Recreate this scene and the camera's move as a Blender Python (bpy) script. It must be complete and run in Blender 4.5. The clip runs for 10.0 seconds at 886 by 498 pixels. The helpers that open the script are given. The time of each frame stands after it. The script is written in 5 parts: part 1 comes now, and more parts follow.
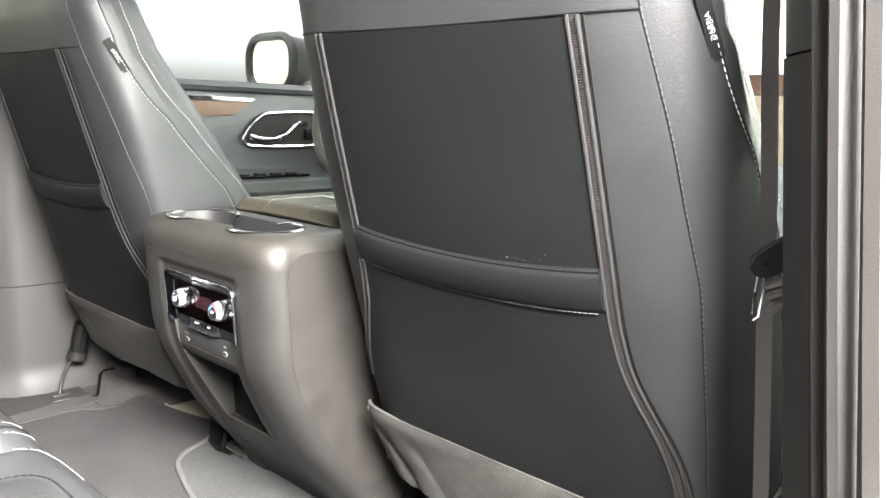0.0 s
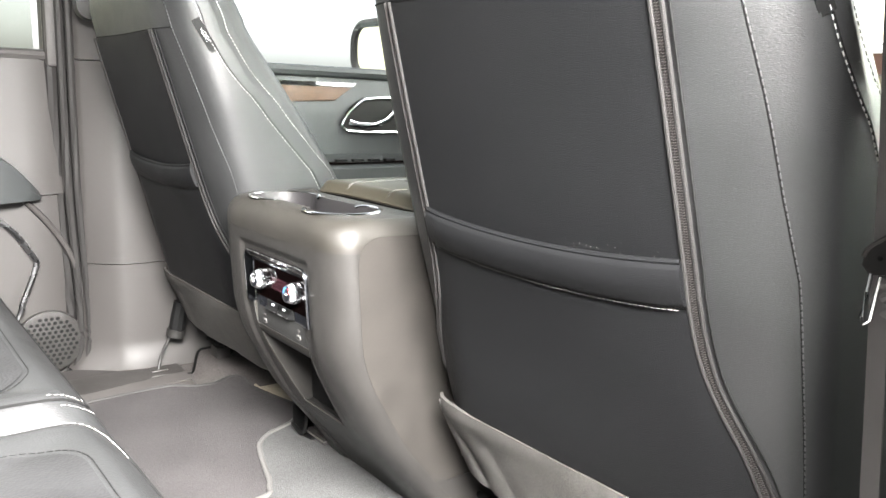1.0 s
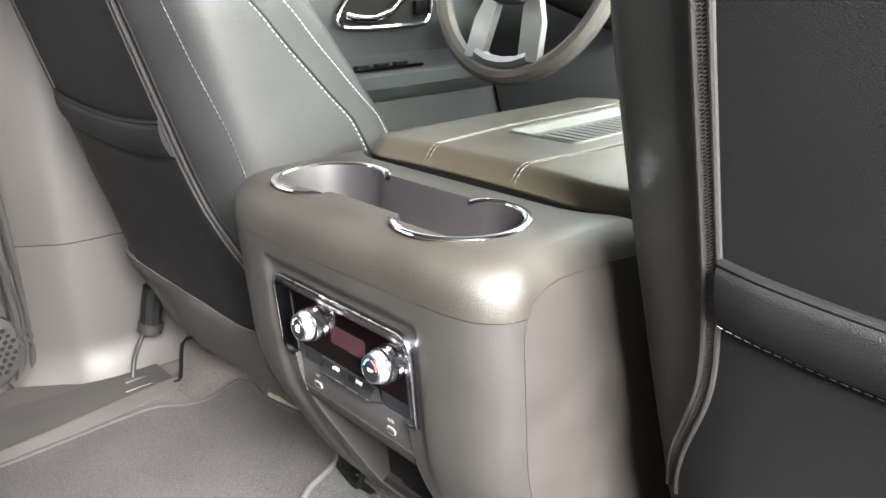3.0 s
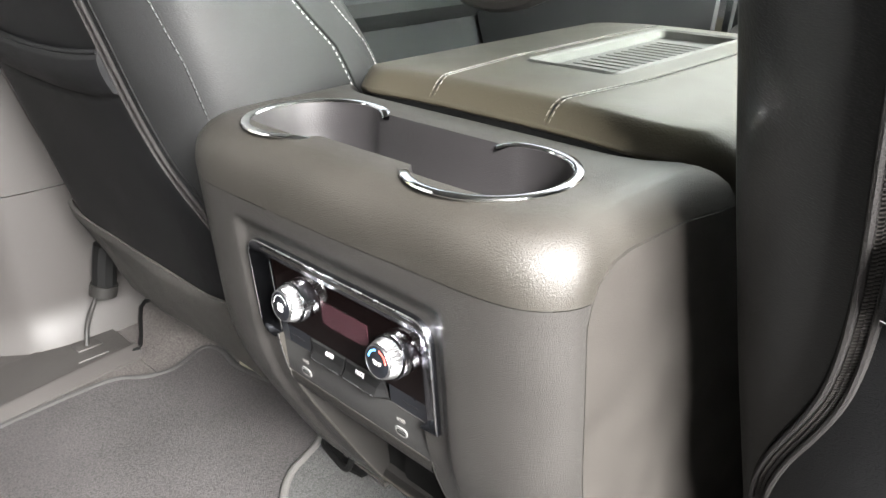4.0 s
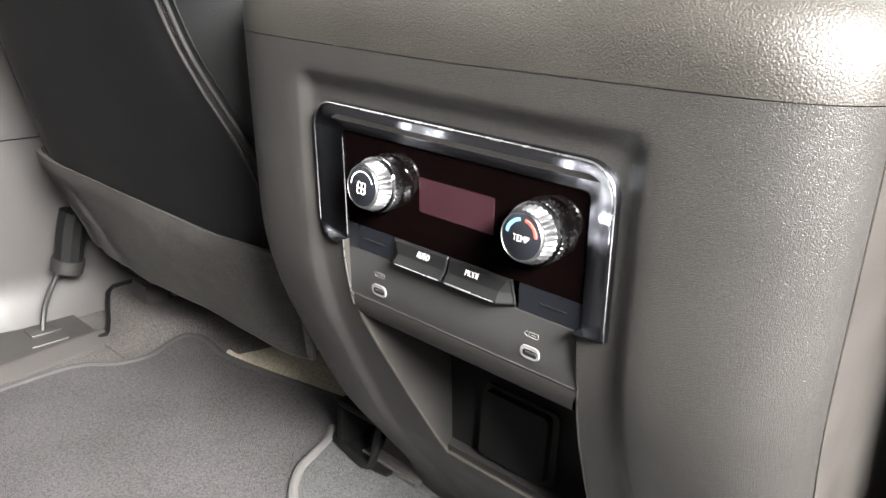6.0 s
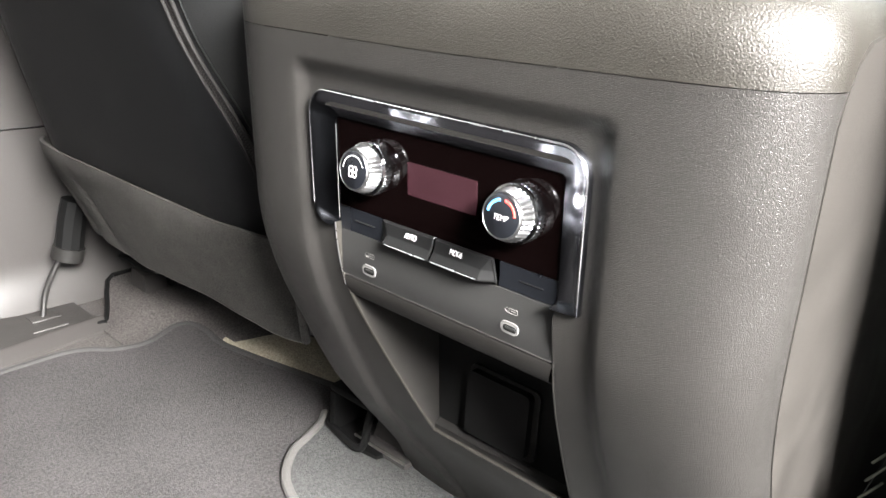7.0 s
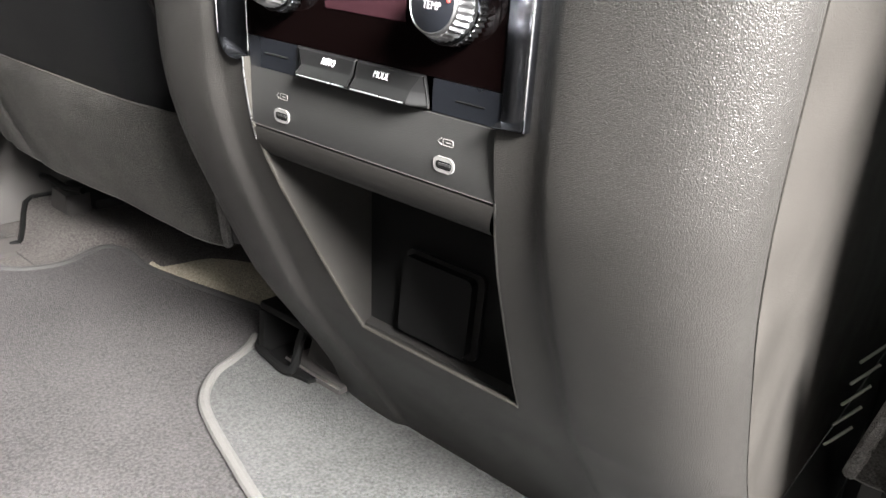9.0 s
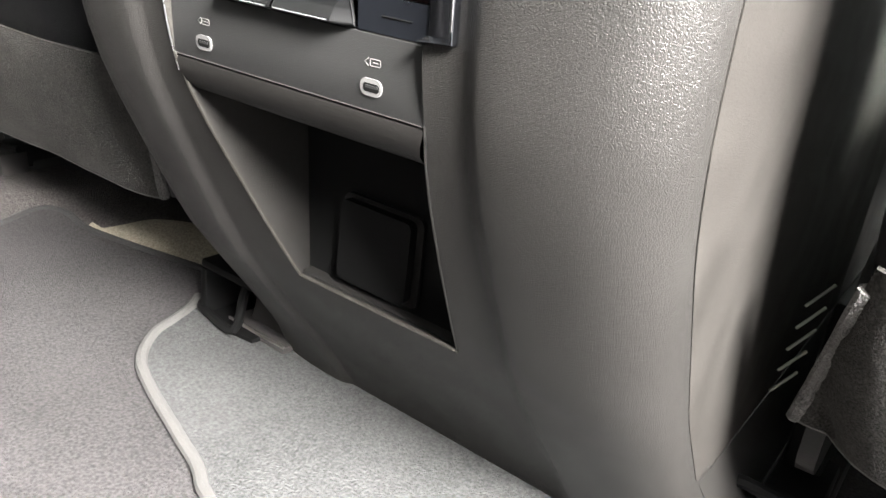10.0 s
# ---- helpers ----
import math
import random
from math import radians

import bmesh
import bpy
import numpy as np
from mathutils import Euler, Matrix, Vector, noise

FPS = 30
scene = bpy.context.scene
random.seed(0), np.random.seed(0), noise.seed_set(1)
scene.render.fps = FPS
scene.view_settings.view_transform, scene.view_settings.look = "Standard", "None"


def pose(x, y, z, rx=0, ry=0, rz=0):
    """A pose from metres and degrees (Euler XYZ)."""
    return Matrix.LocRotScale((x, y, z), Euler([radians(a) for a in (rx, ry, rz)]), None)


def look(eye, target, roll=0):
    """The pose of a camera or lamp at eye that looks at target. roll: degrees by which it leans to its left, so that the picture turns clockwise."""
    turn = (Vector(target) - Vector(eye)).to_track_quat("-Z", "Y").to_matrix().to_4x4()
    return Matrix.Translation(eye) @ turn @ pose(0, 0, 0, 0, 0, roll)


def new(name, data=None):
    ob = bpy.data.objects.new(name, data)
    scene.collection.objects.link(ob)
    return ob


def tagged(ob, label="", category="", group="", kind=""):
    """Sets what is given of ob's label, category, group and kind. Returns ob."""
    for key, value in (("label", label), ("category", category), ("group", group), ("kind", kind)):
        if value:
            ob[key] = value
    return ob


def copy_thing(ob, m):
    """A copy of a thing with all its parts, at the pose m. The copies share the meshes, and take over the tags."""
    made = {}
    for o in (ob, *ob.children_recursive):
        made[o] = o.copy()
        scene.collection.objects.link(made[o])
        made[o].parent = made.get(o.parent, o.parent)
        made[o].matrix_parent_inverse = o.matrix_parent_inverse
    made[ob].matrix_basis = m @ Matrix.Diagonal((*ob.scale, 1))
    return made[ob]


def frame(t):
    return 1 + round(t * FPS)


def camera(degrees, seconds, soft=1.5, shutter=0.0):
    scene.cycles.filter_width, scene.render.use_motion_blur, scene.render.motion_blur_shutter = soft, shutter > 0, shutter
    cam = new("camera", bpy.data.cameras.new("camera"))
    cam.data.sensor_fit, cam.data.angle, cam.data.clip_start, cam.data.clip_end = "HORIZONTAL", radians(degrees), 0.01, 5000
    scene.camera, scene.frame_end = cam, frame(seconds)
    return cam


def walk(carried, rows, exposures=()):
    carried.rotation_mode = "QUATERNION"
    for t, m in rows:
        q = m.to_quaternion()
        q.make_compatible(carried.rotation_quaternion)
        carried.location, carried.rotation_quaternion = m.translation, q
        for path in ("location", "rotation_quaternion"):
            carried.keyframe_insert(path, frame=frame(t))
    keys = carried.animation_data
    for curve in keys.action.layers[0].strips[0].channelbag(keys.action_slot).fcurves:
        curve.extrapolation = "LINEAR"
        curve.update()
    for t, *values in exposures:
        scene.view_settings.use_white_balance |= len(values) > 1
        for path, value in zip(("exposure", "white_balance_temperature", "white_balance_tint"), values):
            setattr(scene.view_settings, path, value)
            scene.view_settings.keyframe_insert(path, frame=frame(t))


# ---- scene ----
cam = camera(59.4, 10.0)
PATH = [
    (0, (0.944, -0.53, 0.613), (-0.405, 0.906, 0.269), 1.8),
    (0.5, (0.932, -0.501, 0.61), (-0.537, 0.812, 0.266), 2.1),
    (1, (0.935, -0.461, 0.597), (-0.606, 0.758, 0.225), 1.9),
    (1.5, (0.848, -0.413, 0.591), (-0.713, 0.762, 0.163), 1.3),
    (2, (0.708, -0.368, 0.62), (-0.825, 0.816, 0.123), 0.6),
    (2.5, (0.563, -0.342, 0.627), (-0.914, 0.884, 0.064), -0.1),
    (3.8, (0.374, -0.272, 0.613), (-0.919, 1.011, -0.213), -0.7),
    (4, (0.353, -0.262, 0.595), (-0.937, 1.025, -0.23), -0.5),
    (4.5, (0.299, -0.254, 0.543), (-0.964, 1.068, -0.267), 0.6),
    (5, (0.26, -0.257, 0.49), (-0.99, 1.099, -0.285), 1.8),
    (5.5, (0.228, -0.266, 0.458), (-1.006, 1.14, -0.248), 2.4),
    (7, (0.249, -0.283, 0.451), (-0.979, 1.14, -0.233), 3.7),
    (7.5, (0.27, -0.297, 0.458), (-0.96, 1.116, -0.243), 4.1),
    (8, (0.256, -0.287, 0.437), (-0.968, 1.124, -0.278), 4.6),
    (8.5, (0.25, -0.274, 0.423), (-0.947, 1.156, -0.301), 5.3),
    (9, (0.238, -0.234, 0.367), (-0.91, 1.236, -0.355), 6.1),
    (9.5, (0.224, -0.212, 0.329), (-0.859, 1.299, -0.407), 7.4),
    (10, (0.245, -0.217, 0.345), (-0.816, 1.296, -0.42), 7.1),
]
walk(cam, [(t, look(eye, target, roll)) for t, eye, target, roll in PATH], [(0.0, 3.95), (0.5, 4.05), (1.5, 4.1), (2.7, 4.16), (4.0, 3.92), (5.0, 3.88), (5.5, 4.0), (7.0, 4.12), (8.5, 4.12), (9.0, 4.2), (10.0, 4.32)])

# ---- world and light ----
SUN_EL, SUN_ROT = 62.0, 180.0
world = bpy.data.worlds.new("world")
scene.world = world
world.use_nodes = True
wn, wl = world.node_tree.nodes, world.node_tree.links
sky = wn.new("ShaderNodeTexSky")
sky.sky_type = "NISHITA"
sky.sun_disc = False
sky.sun_elevation, sky.sun_rotation = radians(SUN_EL), radians(SUN_ROT)
sky.air_density, sky.dust_density, sky.ozone_density = 1.0, 5.0, 0.6
pale = wn.new("ShaderNodeHueSaturation")
pale.inputs["Saturation"].default_value = 0.22
wl.new(sky.outputs[0], pale.inputs["Color"])
wl.new(pale.outputs[0], wn["Background"].inputs[0])
wn["Background"].inputs[1].default_value = 0.05
sun = new("sun", bpy.data.lights.new("sun", "SUN"))
sun.data.energy, sun.data.angle, sun.data.color = 2.0, radians(5), (1.0, 0.96, 0.9)
el, ro = radians(SUN_EL), radians(SUN_ROT)
sun.matrix_world = look((0, 0, 0), (-math.sin(ro) * math.cos(el), -math.cos(ro) * math.cos(el), -math.sin(el)))
# daylight of the open rear door, the front side window, the windscreen and the other rear window
WHITE, GREENISH = (1.0, 0.98, 0.955), (0.94, 1.0, 0.91)
for name, eye, target, w, h, watts, tint in (("door_daylight", (1.45, -0.48, 1.36), (0.0, 0.05, 0.34), 0.95, 0.6, 95.0, WHITE),
                                             ("window_daylight", (1.0, 0.75, 0.95), (0.0, 0.35, 0.45), 0.7, 0.42, 4.8, GREENISH),
                                             ("windscreen_daylight", (0.0, 1.12, 1.02), (0.0, 0.3, 0.40), 1.2, 0.4, 1.1, GREENISH),
                                             ("rear_window_daylight", (-0.84, -0.62, 0.90), (0.0, 0.1, 0.15), 0.8, 0.4, 0.25, WHITE)):
    lamp = new(name, bpy.data.lights.new(name, "AREA"))
    lamp.data.shape, lamp.data.size, lamp.data.size_y, lamp.data.energy, lamp.data.color = "RECTANGLE", w, h, watts, tint
    lamp.matrix_world = look(eye, target)


# ---- materials ----
def material(name, color, rough=0.5, metal=0.0, var=0.12, var_scale=9.0, fine=None, bump=0.0, bump_scale=600.0, kind="voronoi",
             spec=0.5, coat=0.0, stretch=(1, 1, 1), fleck=0.0):
    """A surface with colour that varies at two scales, uneven gloss and a fine relief, in metres."""
    m = bpy.data.materials.new(name)
    m.use_nodes = True
    nt = m.node_tree
    n, l = nt.nodes, nt.links
    b = n["Principled BSDF"]
    b.inputs["Metallic"].default_value = metal
    b.inputs["Specular IOR Level"].default_value = spec
    b.inputs["Coat Weight"].default_value = coat
    b.inputs["Coat Roughness"].default_value = 0.05
    tc = n.new("ShaderNodeTexCoord")
    mp = n.new("ShaderNodeMapping")
    mp.inputs["Scale"].default_value = stretch
    l.new(tc.outputs["Object"], mp.inputs[0])
    big = n.new("ShaderNodeTexNoise")
    big.inputs["Scale"].default_value = var_scale
    big.inputs["Detail"].default_value = 5
    l.new(tc.outputs["Object"], big.inputs["Vector"])
    small = n.new("ShaderNodeTexNoise")
    small.inputs["Scale"].default_value = fine or bump_scale
    small.inputs["Detail"].default_value = 3
    l.new(mp.outputs[0], small.inputs["Vector"])
    mixf = n.new("ShaderNodeMath")
    mixf.operation = "MULTIPLY_ADD"
    mixf.inputs[1].default_value = fleck
    l.new(small.outputs[0], mixf.inputs[0])
    l.new(big.outputs[0], mixf.inputs[2])
    ramp = n.new("ShaderNodeMapRange")
    ramp.inputs[1].default_value, ramp.inputs[2].default_value = 0.3 + 0.3 * fleck, 0.7 + 0.7 * fleck
    ramp.inputs[3].default_value, ramp.inputs[4].default_value = 1 - var, 1 + var
    l.new(mixf.outputs[0], ramp.inputs[0])
    col = n.new("ShaderNodeVectorMath")
    col.operation = "SCALE"
    col.inputs[0].default_value = color
    l.new(ramp.outputs[0], col.inputs["Scale"])
    l.new(col.outputs[0], b.inputs["Base Color"])
    rr = n.new("ShaderNodeMapRange")
    rr.inputs[1].default_value, rr.inputs[2].default_value = 0.3, 0.7
    rr.inputs[3].default_value, rr.inputs[4].default_value = max(0.02, rough * 0.88), min(1, rough * 1.12)
    l.new(big.outputs[0], rr.inputs[0])
    l.new(rr.outputs[0], b.inputs["Roughness"])
    if bump:
        bp = n.new("ShaderNodeBump")
        bp.inputs["Strength"].default_value = 1.0
        bp.inputs["Distance"].default_value = bump
        if kind == "voronoi":
            tex = n.new("ShaderNodeTexVoronoi")
            tex.feature = "SMOOTH_F1"
            tex.inputs["Scale"].default_value = bump_scale
            tex.inputs["Smoothness"].default_value = 0.4
            warp = n.new("ShaderNodeVectorMath")
            warp.operation = "MULTIPLY_ADD"
            warp.inputs[1].default_value = (0.0015,) * 3
            l.new(small.outputs["Color"], warp.inputs[0])
            l.new(mp.outputs[0], warp.inputs[2])
            l.new(warp.outputs[0], tex.inputs["Vector"])
            inv = n.new("ShaderNodeMath")
            inv.operation = "SUBTRACT"
            inv.inputs[0].default_value = 1.0
            l.new(tex.outputs["Distance"], inv.inputs[1])
            l.new(inv.outputs[0], bp.inputs["Height"])
        else:
            tex = n.new("ShaderNodeTexNoise")
            tex.inputs["Scale"].default_value = bump_scale
            tex.inputs["Detail"].default_value = 4
            l.new(mp.outputs[0], tex.inputs["Vector"])
            l.new(tex.outputs[0], bp.inputs["Height"])
        l.new(bp.outputs[0], b.inputs["Normal"])
    return m


def glass_material(name, color=(0.9, 0.95, 0.93)):
    m = bpy.data.materials.new(name)
    m.use_nodes = True
    b = m.node_tree.nodes["Principled BSDF"]
    b.inputs["Base Color"].default_value = (*color, 1)
    b.inputs["Roughness"].default_value = 0.0
    b.inputs["Transmission Weight"].default_value = 1.0
    b.inputs["IOR"].default_value = 1.0 + 0.15
    return m


def wood_material(name, color):
    m = material(name, color, 0.32, coat=0.5, var=0.3, var_scale=14, fine=40, fleck=1.5, stretch=(6, 1, 9))
    return m


TAUPE = material("taupe_grained_plastic", (0.0148, 0.0140, 0.0132), 0.36, spec=0.17, var=0.2, var_scale=22, fine=720, fleck=2.0, bump=0.00021, bump_scale=1800)
LIP_SHADED = material("shaded_lip_plastic", (0.0078, 0.0073, 0.0068), 0.45, spec=0.12, var=0.06, bump=0.0001, bump_scale=1300)
SIGN_GREY = material("grey_sign_print", (0.07, 0.067, 0.064), 0.6, var=0.03)
TAUPE_SMOOTH = material("taupe_fine_plastic", (0.0138, 0.0126, 0.0107), 0.45, spec=0.29, var=0.12, var_scale=22, bump=0.00024, bump_scale=1200)
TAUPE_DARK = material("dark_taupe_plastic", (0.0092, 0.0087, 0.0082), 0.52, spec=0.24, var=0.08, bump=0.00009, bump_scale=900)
FLOCK = material("flocked_side_panel", (0.0145, 0.0131, 0.0117), 0.8, var=0.4, var_scale=30, fine=900, fleck=1.5, bump=0.0003, bump_scale=1200, kind="noise", spec=0.12)
LEATHER = material("black_leather", (0.0108, 0.0110, 0.0112), 0.44, spec=0.25, var=0.15, var_scale=9, bump=0.00015, bump_scale=950, stretch=(0.55, 0.55, 1.7))
VINYL = material("black_vinyl", (0.0039, 0.0040, 0.0043), 0.46, var=0.2, var_scale=6, fine=1200, fleck=1.0, bump=0.00025, bump_scale=900, stretch=(1, 1, 1.5), spec=0.09)
ARM_LEATHER = material("taupe_leather", (0.030, 0.0265, 0.0185), 0.44, spec=0.22, var=0.06, var_scale=11, bump=0.00012, bump_scale=700)
PERFORATED = material("perforated_leather", (0.0085, 0.0085, 0.0088), 0.6, spec=0.2, var=0.15, var_scale=14, bump=0.0003, bump_scale=330)
TRIM_GREY = material("warm_grey_trim", (0.0222, 0.0202, 0.0192), 0.58, spec=0.35, var=0.05, var_scale=5, bump=0.0001, bump_scale=800)
SILL_DARK = material("dark_sill_plate", (0.020, 0.0185, 0.0175), 0.45, var=0.12, var_scale=25, bump=0.0001, bump_scale=900)
DOOR_BLACK = material("dark_door_trim", (0.0215, 0.0232, 0.0235), 0.45, var=0.08, bump=0.0001, bump_scale=800)
SEAL_GREY = material("grey_seal_rubber", (0.0195, 0.0176, 0.0165), 0.55, var=0.08, bump=0.0001, bump_scale=800)
RUBBER = material("black_rubber", (0.011, 0.0103, 0.010), 0.6, spec=0.15, var=0.1, bump=0.0001, bump_scale=700, kind="noise")
CARPET = material("dark_carpet", (0.050, 0.0455, 0.0435), 0.95, var=0.6, var_scale=14, fine=420, fleck=2.5, bump=0.003, bump_scale=650, kind="noise", spec=0.1)
MAT_DARK = material("floor_mat_pile", (0.0335, 0.0312, 0.0315), 0.95, var=0.6, var_scale=10, fine=420, fleck=2.5, bump=0.003, bump_scale=700, kind="noise", spec=0.1)
MAT_LIGHT = material("tunnel_mat_pile", (0.043, 0.043, 0.0425), 0.95, var=0.5, var_scale=12, fine=420, fleck=3.0, bump=0.003, bump_scale=600, kind="noise", spec=0.1)
SKIRT = material("grey_felt_skirt", (0.034, 0.0322, 0.0300), 0.95, var=0.75, var_scale=45, fine=700, fleck=2.0, bump=0.0026, bump_scale=800, kind="noise", spec=0.1)
LIT_CARPET = material("lit_carpet_beige", (0.23, 0.206, 0.160), 0.95, var=0.4, var_scale=25, fine=420, fleck=2.0, bump=0.002, bump_scale=650, kind="noise", spec=0.1)
LIT_FLEECE = material("lit_fleece_edge", (0.11, 0.106, 0.102), 0.95, var=0.5, var_scale=90, fine=900, fleck=2.0, bump=0.003, bump_scale=700, kind="noise", spec=0.05)
BINDING = material("grey_mat_binding", (0.043, 0.041, 0.039), 0.8, var=0.15, bump=0.0006, bump_scale=1200, kind="noise")
BINDING_DARK = material("dark_mat_binding", (0.011, 0.0103, 0.010), 0.85, var=0.15, bump=0.0006, bump_scale=1200, kind="noise")
ZIP_TAPE = material("grey_zipper_tape", (0.0128, 0.0121, 0.0119), 0.7, spec=0.1, var=0.15, bump=0.0006, bump_scale=900, kind="noise")
GREY_THREAD = material("grey_thread", (0.016, 0.016, 0.0165), 0.7, var=0.1)
ARM_THREAD = material("beige_thread", (0.15, 0.142, 0.135), 0.8, var=0.15)
ZIP_COIL = material("brown_zip_coil", (0.0155, 0.0136, 0.0130), 0.55, spec=0.3, var=0.1)
THREAD = material("pale_thread", (0.23, 0.222, 0.218), 0.7, var=0.1, fine=2000)
THREAD_DARK = material("dark_thread", (0.004, 0.004, 0.004), 0.7, spec=0.1, var=0.1, fine=2000)
CHROME = material("chrome", (0.64, 0.65, 0.66), 0.08, metal=1.0, var=0.02, var_scale=40)
WHEEL = material("taupe_wheel_leather", (0.068, 0.063, 0.058), 0.5, spec=0.3, var=0.08, bump=0.0001, bump_scale=900)
SPOKE = material("satin_spoke", (0.30, 0.30, 0.30), 0.42, metal=1.0, var=0.0)
SATIN = material("satin_silver", (0.42, 0.42, 0.43), 0.27, metal=1.0, var=0.04, var_scale=40)
KNURL = material("dark_knurled_metal", (0.11, 0.11, 0.115), 0.27, metal=1.0, var=0.1, var_scale=120)
SLEEVE = material("brushed_silver", (0.21, 0.21, 0.215), 0.33, metal=1.0, var=0.1, var_scale=120)
BEZEL = material("dark_satin_metal", (0.125, 0.130, 0.147), 0.22, spec=0.5, metal=1.0, var=0.05, var_scale=40)
PIANO = material("piano_black", (0.0012, 0.0006, 0.0006), 0.06, var=0.1, var_scale=60, spec=0.25)
SCREEN = material("unlit_display", (0.017, 0.0068, 0.0088), 0.15, var=0.1, var_scale=60, coat=0.4)
BUTTON = material("dark_button_plastic", (0.0042, 0.0042, 0.0043), 0.34, var=0.05, spec=0.12)
BUTTON_BLUE = material("dark_switch_blank", (0.0045, 0.005, 0.0064), 0.28, var=0.05)
PLATE = material("grey_port_plate", (0.0176, 0.0174, 0.0171), 0.45, spec=0.2, var=0.05, bump=0.0001, bump_scale=1500, kind="noise")
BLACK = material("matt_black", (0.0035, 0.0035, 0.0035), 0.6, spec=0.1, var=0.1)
CUP = material("grey_cup_well", (0.0120, 0.0112, 0.0117), 0.42, spec=0.25, var=0.06, bump=0.00008, bump_scale=900)
TRAY = material("pale_tray_rubber", (0.04, 0.04, 0.037), 0.55, var=0.06, bump=0.0001, bump_scale=900)
WHITE_PRINT = material("white_print", (0.42, 0.42, 0.415), 0.6, var=0.02)
BLUE_PRINT = material("blue_print", (0.06, 0.25, 0.6), 0.6, var=0.02)
RED_PRINT = material("red_print", (0.65, 0.06, 0.05), 0.6, var=0.02)
PORT_SILVER = material("pale_port_rim", (0.095, 0.093, 0.091), 0.4, var=0.05, var_scale=80)
WEBBING = material("grey_belt_webbing", (0.115, 0.108, 0.106), 0.7, var=0.1, bump=0.0005, bump_scale=900, kind="noise", stretch=(1, 1, 3))
SLIT_LIGHT = material("pale_slit_light", (0.2, 0.21, 0.17), 0.4, var=0.1, var_scale=60)
STEEL = material("bare_steel", (0.5, 0.48, 0.45), 0.35, metal=1.0, var=0.15, var_scale=60)
WOOD = wood_material("brown_wood_veneer", (0.055, 0.026, 0.011))
WOOD_DARK = wood_material("dark_wood_veneer", (0.010, 0.005, 0.0032))
HEADLINER = material("grey_headliner", (0.12, 0.116, 0.112), 0.95, var=0.06, bump=0.0005, bump_scale=900, kind="noise")
PAINT = material("white_body_paint", (0.7, 0.7, 0.7), 0.3, coat=0.5, var=0.03)
GLASS = glass_material("clear_glass")
GLASS_DARK = glass_material("dark_tinted_glass", (0.5, 0.53, 0.48))
ASPHALT = material("grey_asphalt", (0.10, 0.098, 0.092), 0.9, var=0.2, var_scale=0.6, fine=60, fleck=0.6, bump=0.004, bump_scale=60, kind="noise")
FACADE = material("pale_yellow_render", (0.62, 0.6, 0.4), 0.9, var=0.1, var_scale=1.5, bump=0.003, bump_scale=40, kind="noise")
FACADE_DARK = material("dark_window_pane", (0.12, 0.13, 0.13), 0.15, var=0.2, var_scale=2)


# ---- mesh helpers ----
def place(ob, parent):
    if parent is not None:
        ob.parent = parent
    return ob


def to_mesh(name, bm, mat, sharp=35):
    me = bpy.data.meshes.new(name)
    bmesh.ops.recalc_face_normals(bm, faces=bm.faces[:])
    bm.to_mesh(me)
    bm.free()
    for p in me.polygons:
        p.use_smooth = True
    me.set_sharp_from_angle(angle=radians(sharp))
    me.materials.append(mat)
    return me


def part(name, bm, mat, parent=None, label="", sharp=35):
    ob = new(name, to_mesh(name, bm, mat, sharp))
    place(ob, parent)
    if label:
        tagged(ob, label)
    return ob


def thing(name, label, category, group="", kind="", at=(0, 0, 0)):
    ob = new(name)
    ob.empty_display_size = 0.05
    ob.matrix_world = Matrix.Translation(at)
    return tagged(ob, label, category, group, kind)


def solid(name, bm, mat, label, category, group="", kind="", sharp=35):
    return tagged(part(name, bm, mat, None, "", sharp), label, category, group, kind)


def loft(rings, closed=True, caps=(True, True), bm=None):
    """Skin over rings of equally many points."""
    bm = bm or bmesh.new()
    rows = [[bm.verts.new(p) for p in ring] for ring in rings]
    n = len(rings[0])
    for a, b in zip(rows, rows[1:]):
        for i in range(n if closed else n - 1):
            j = (i + 1) % n
            bm.faces.new((a[i], a[j], b[j], b[i]))
    if closed and caps[0]:
        bm.faces.new(rows[0][::-1])
    if closed and caps[1]:
        bm.faces.new(rows[-1])
    return bm


def smooth_line(points, steps=8):
    """A Catmull-Rom line through points."""
    pts = [Vector(p) for p in points]
    pts = [2 * pts[0] - pts[1]] + pts + [2 * pts[-1] - pts[-2]]
    out = []
    for a, b, c, d in zip(pts, pts[1:], pts[2:], pts[3:]):
        for k in range(steps):
            t = k / steps
            out.append(0.5 * (2 * b + (c - a) * t + (2 * a - 5 * b + 4 * c - d) * t * t + (3 * b - a - 3 * c + d) * t ** 3))
    out.append(pts[-2])
    return out


def tube(points, r, n=8, bm=None, flat=1.0, up=(0, 0, 1), caps=True, loop=False):
    """A round (or flattened) bar along a line. flat: its thickness along up over its width."""
    pts = [Vector(p) for p in points]
    rings = []
    m = len(pts)
    for i, p in enumerate(pts):
        if loop:
            d = pts[(i + 1) % m] - pts[i - 1]
        else:
            d = pts[min(i + 1, m - 1)] - pts[max(i - 1, 0)]
        d.normalize()
        s = d.cross(Vector(up))
        if s.length < 1e-4:
            s = d.cross(Vector((1, 0, 0.01)))
        s.normalize()
        v = s.cross(d)
        rings.append([p + s * (r * math.cos(2 * math.pi * k / n)) + v * (r * flat * math.sin(2 * math.pi * k / n)) for k in range(n)])
    if loop:
        rings.append(rings[0])
    return loft(rings, True, (caps and not loop, caps and not loop), bm)


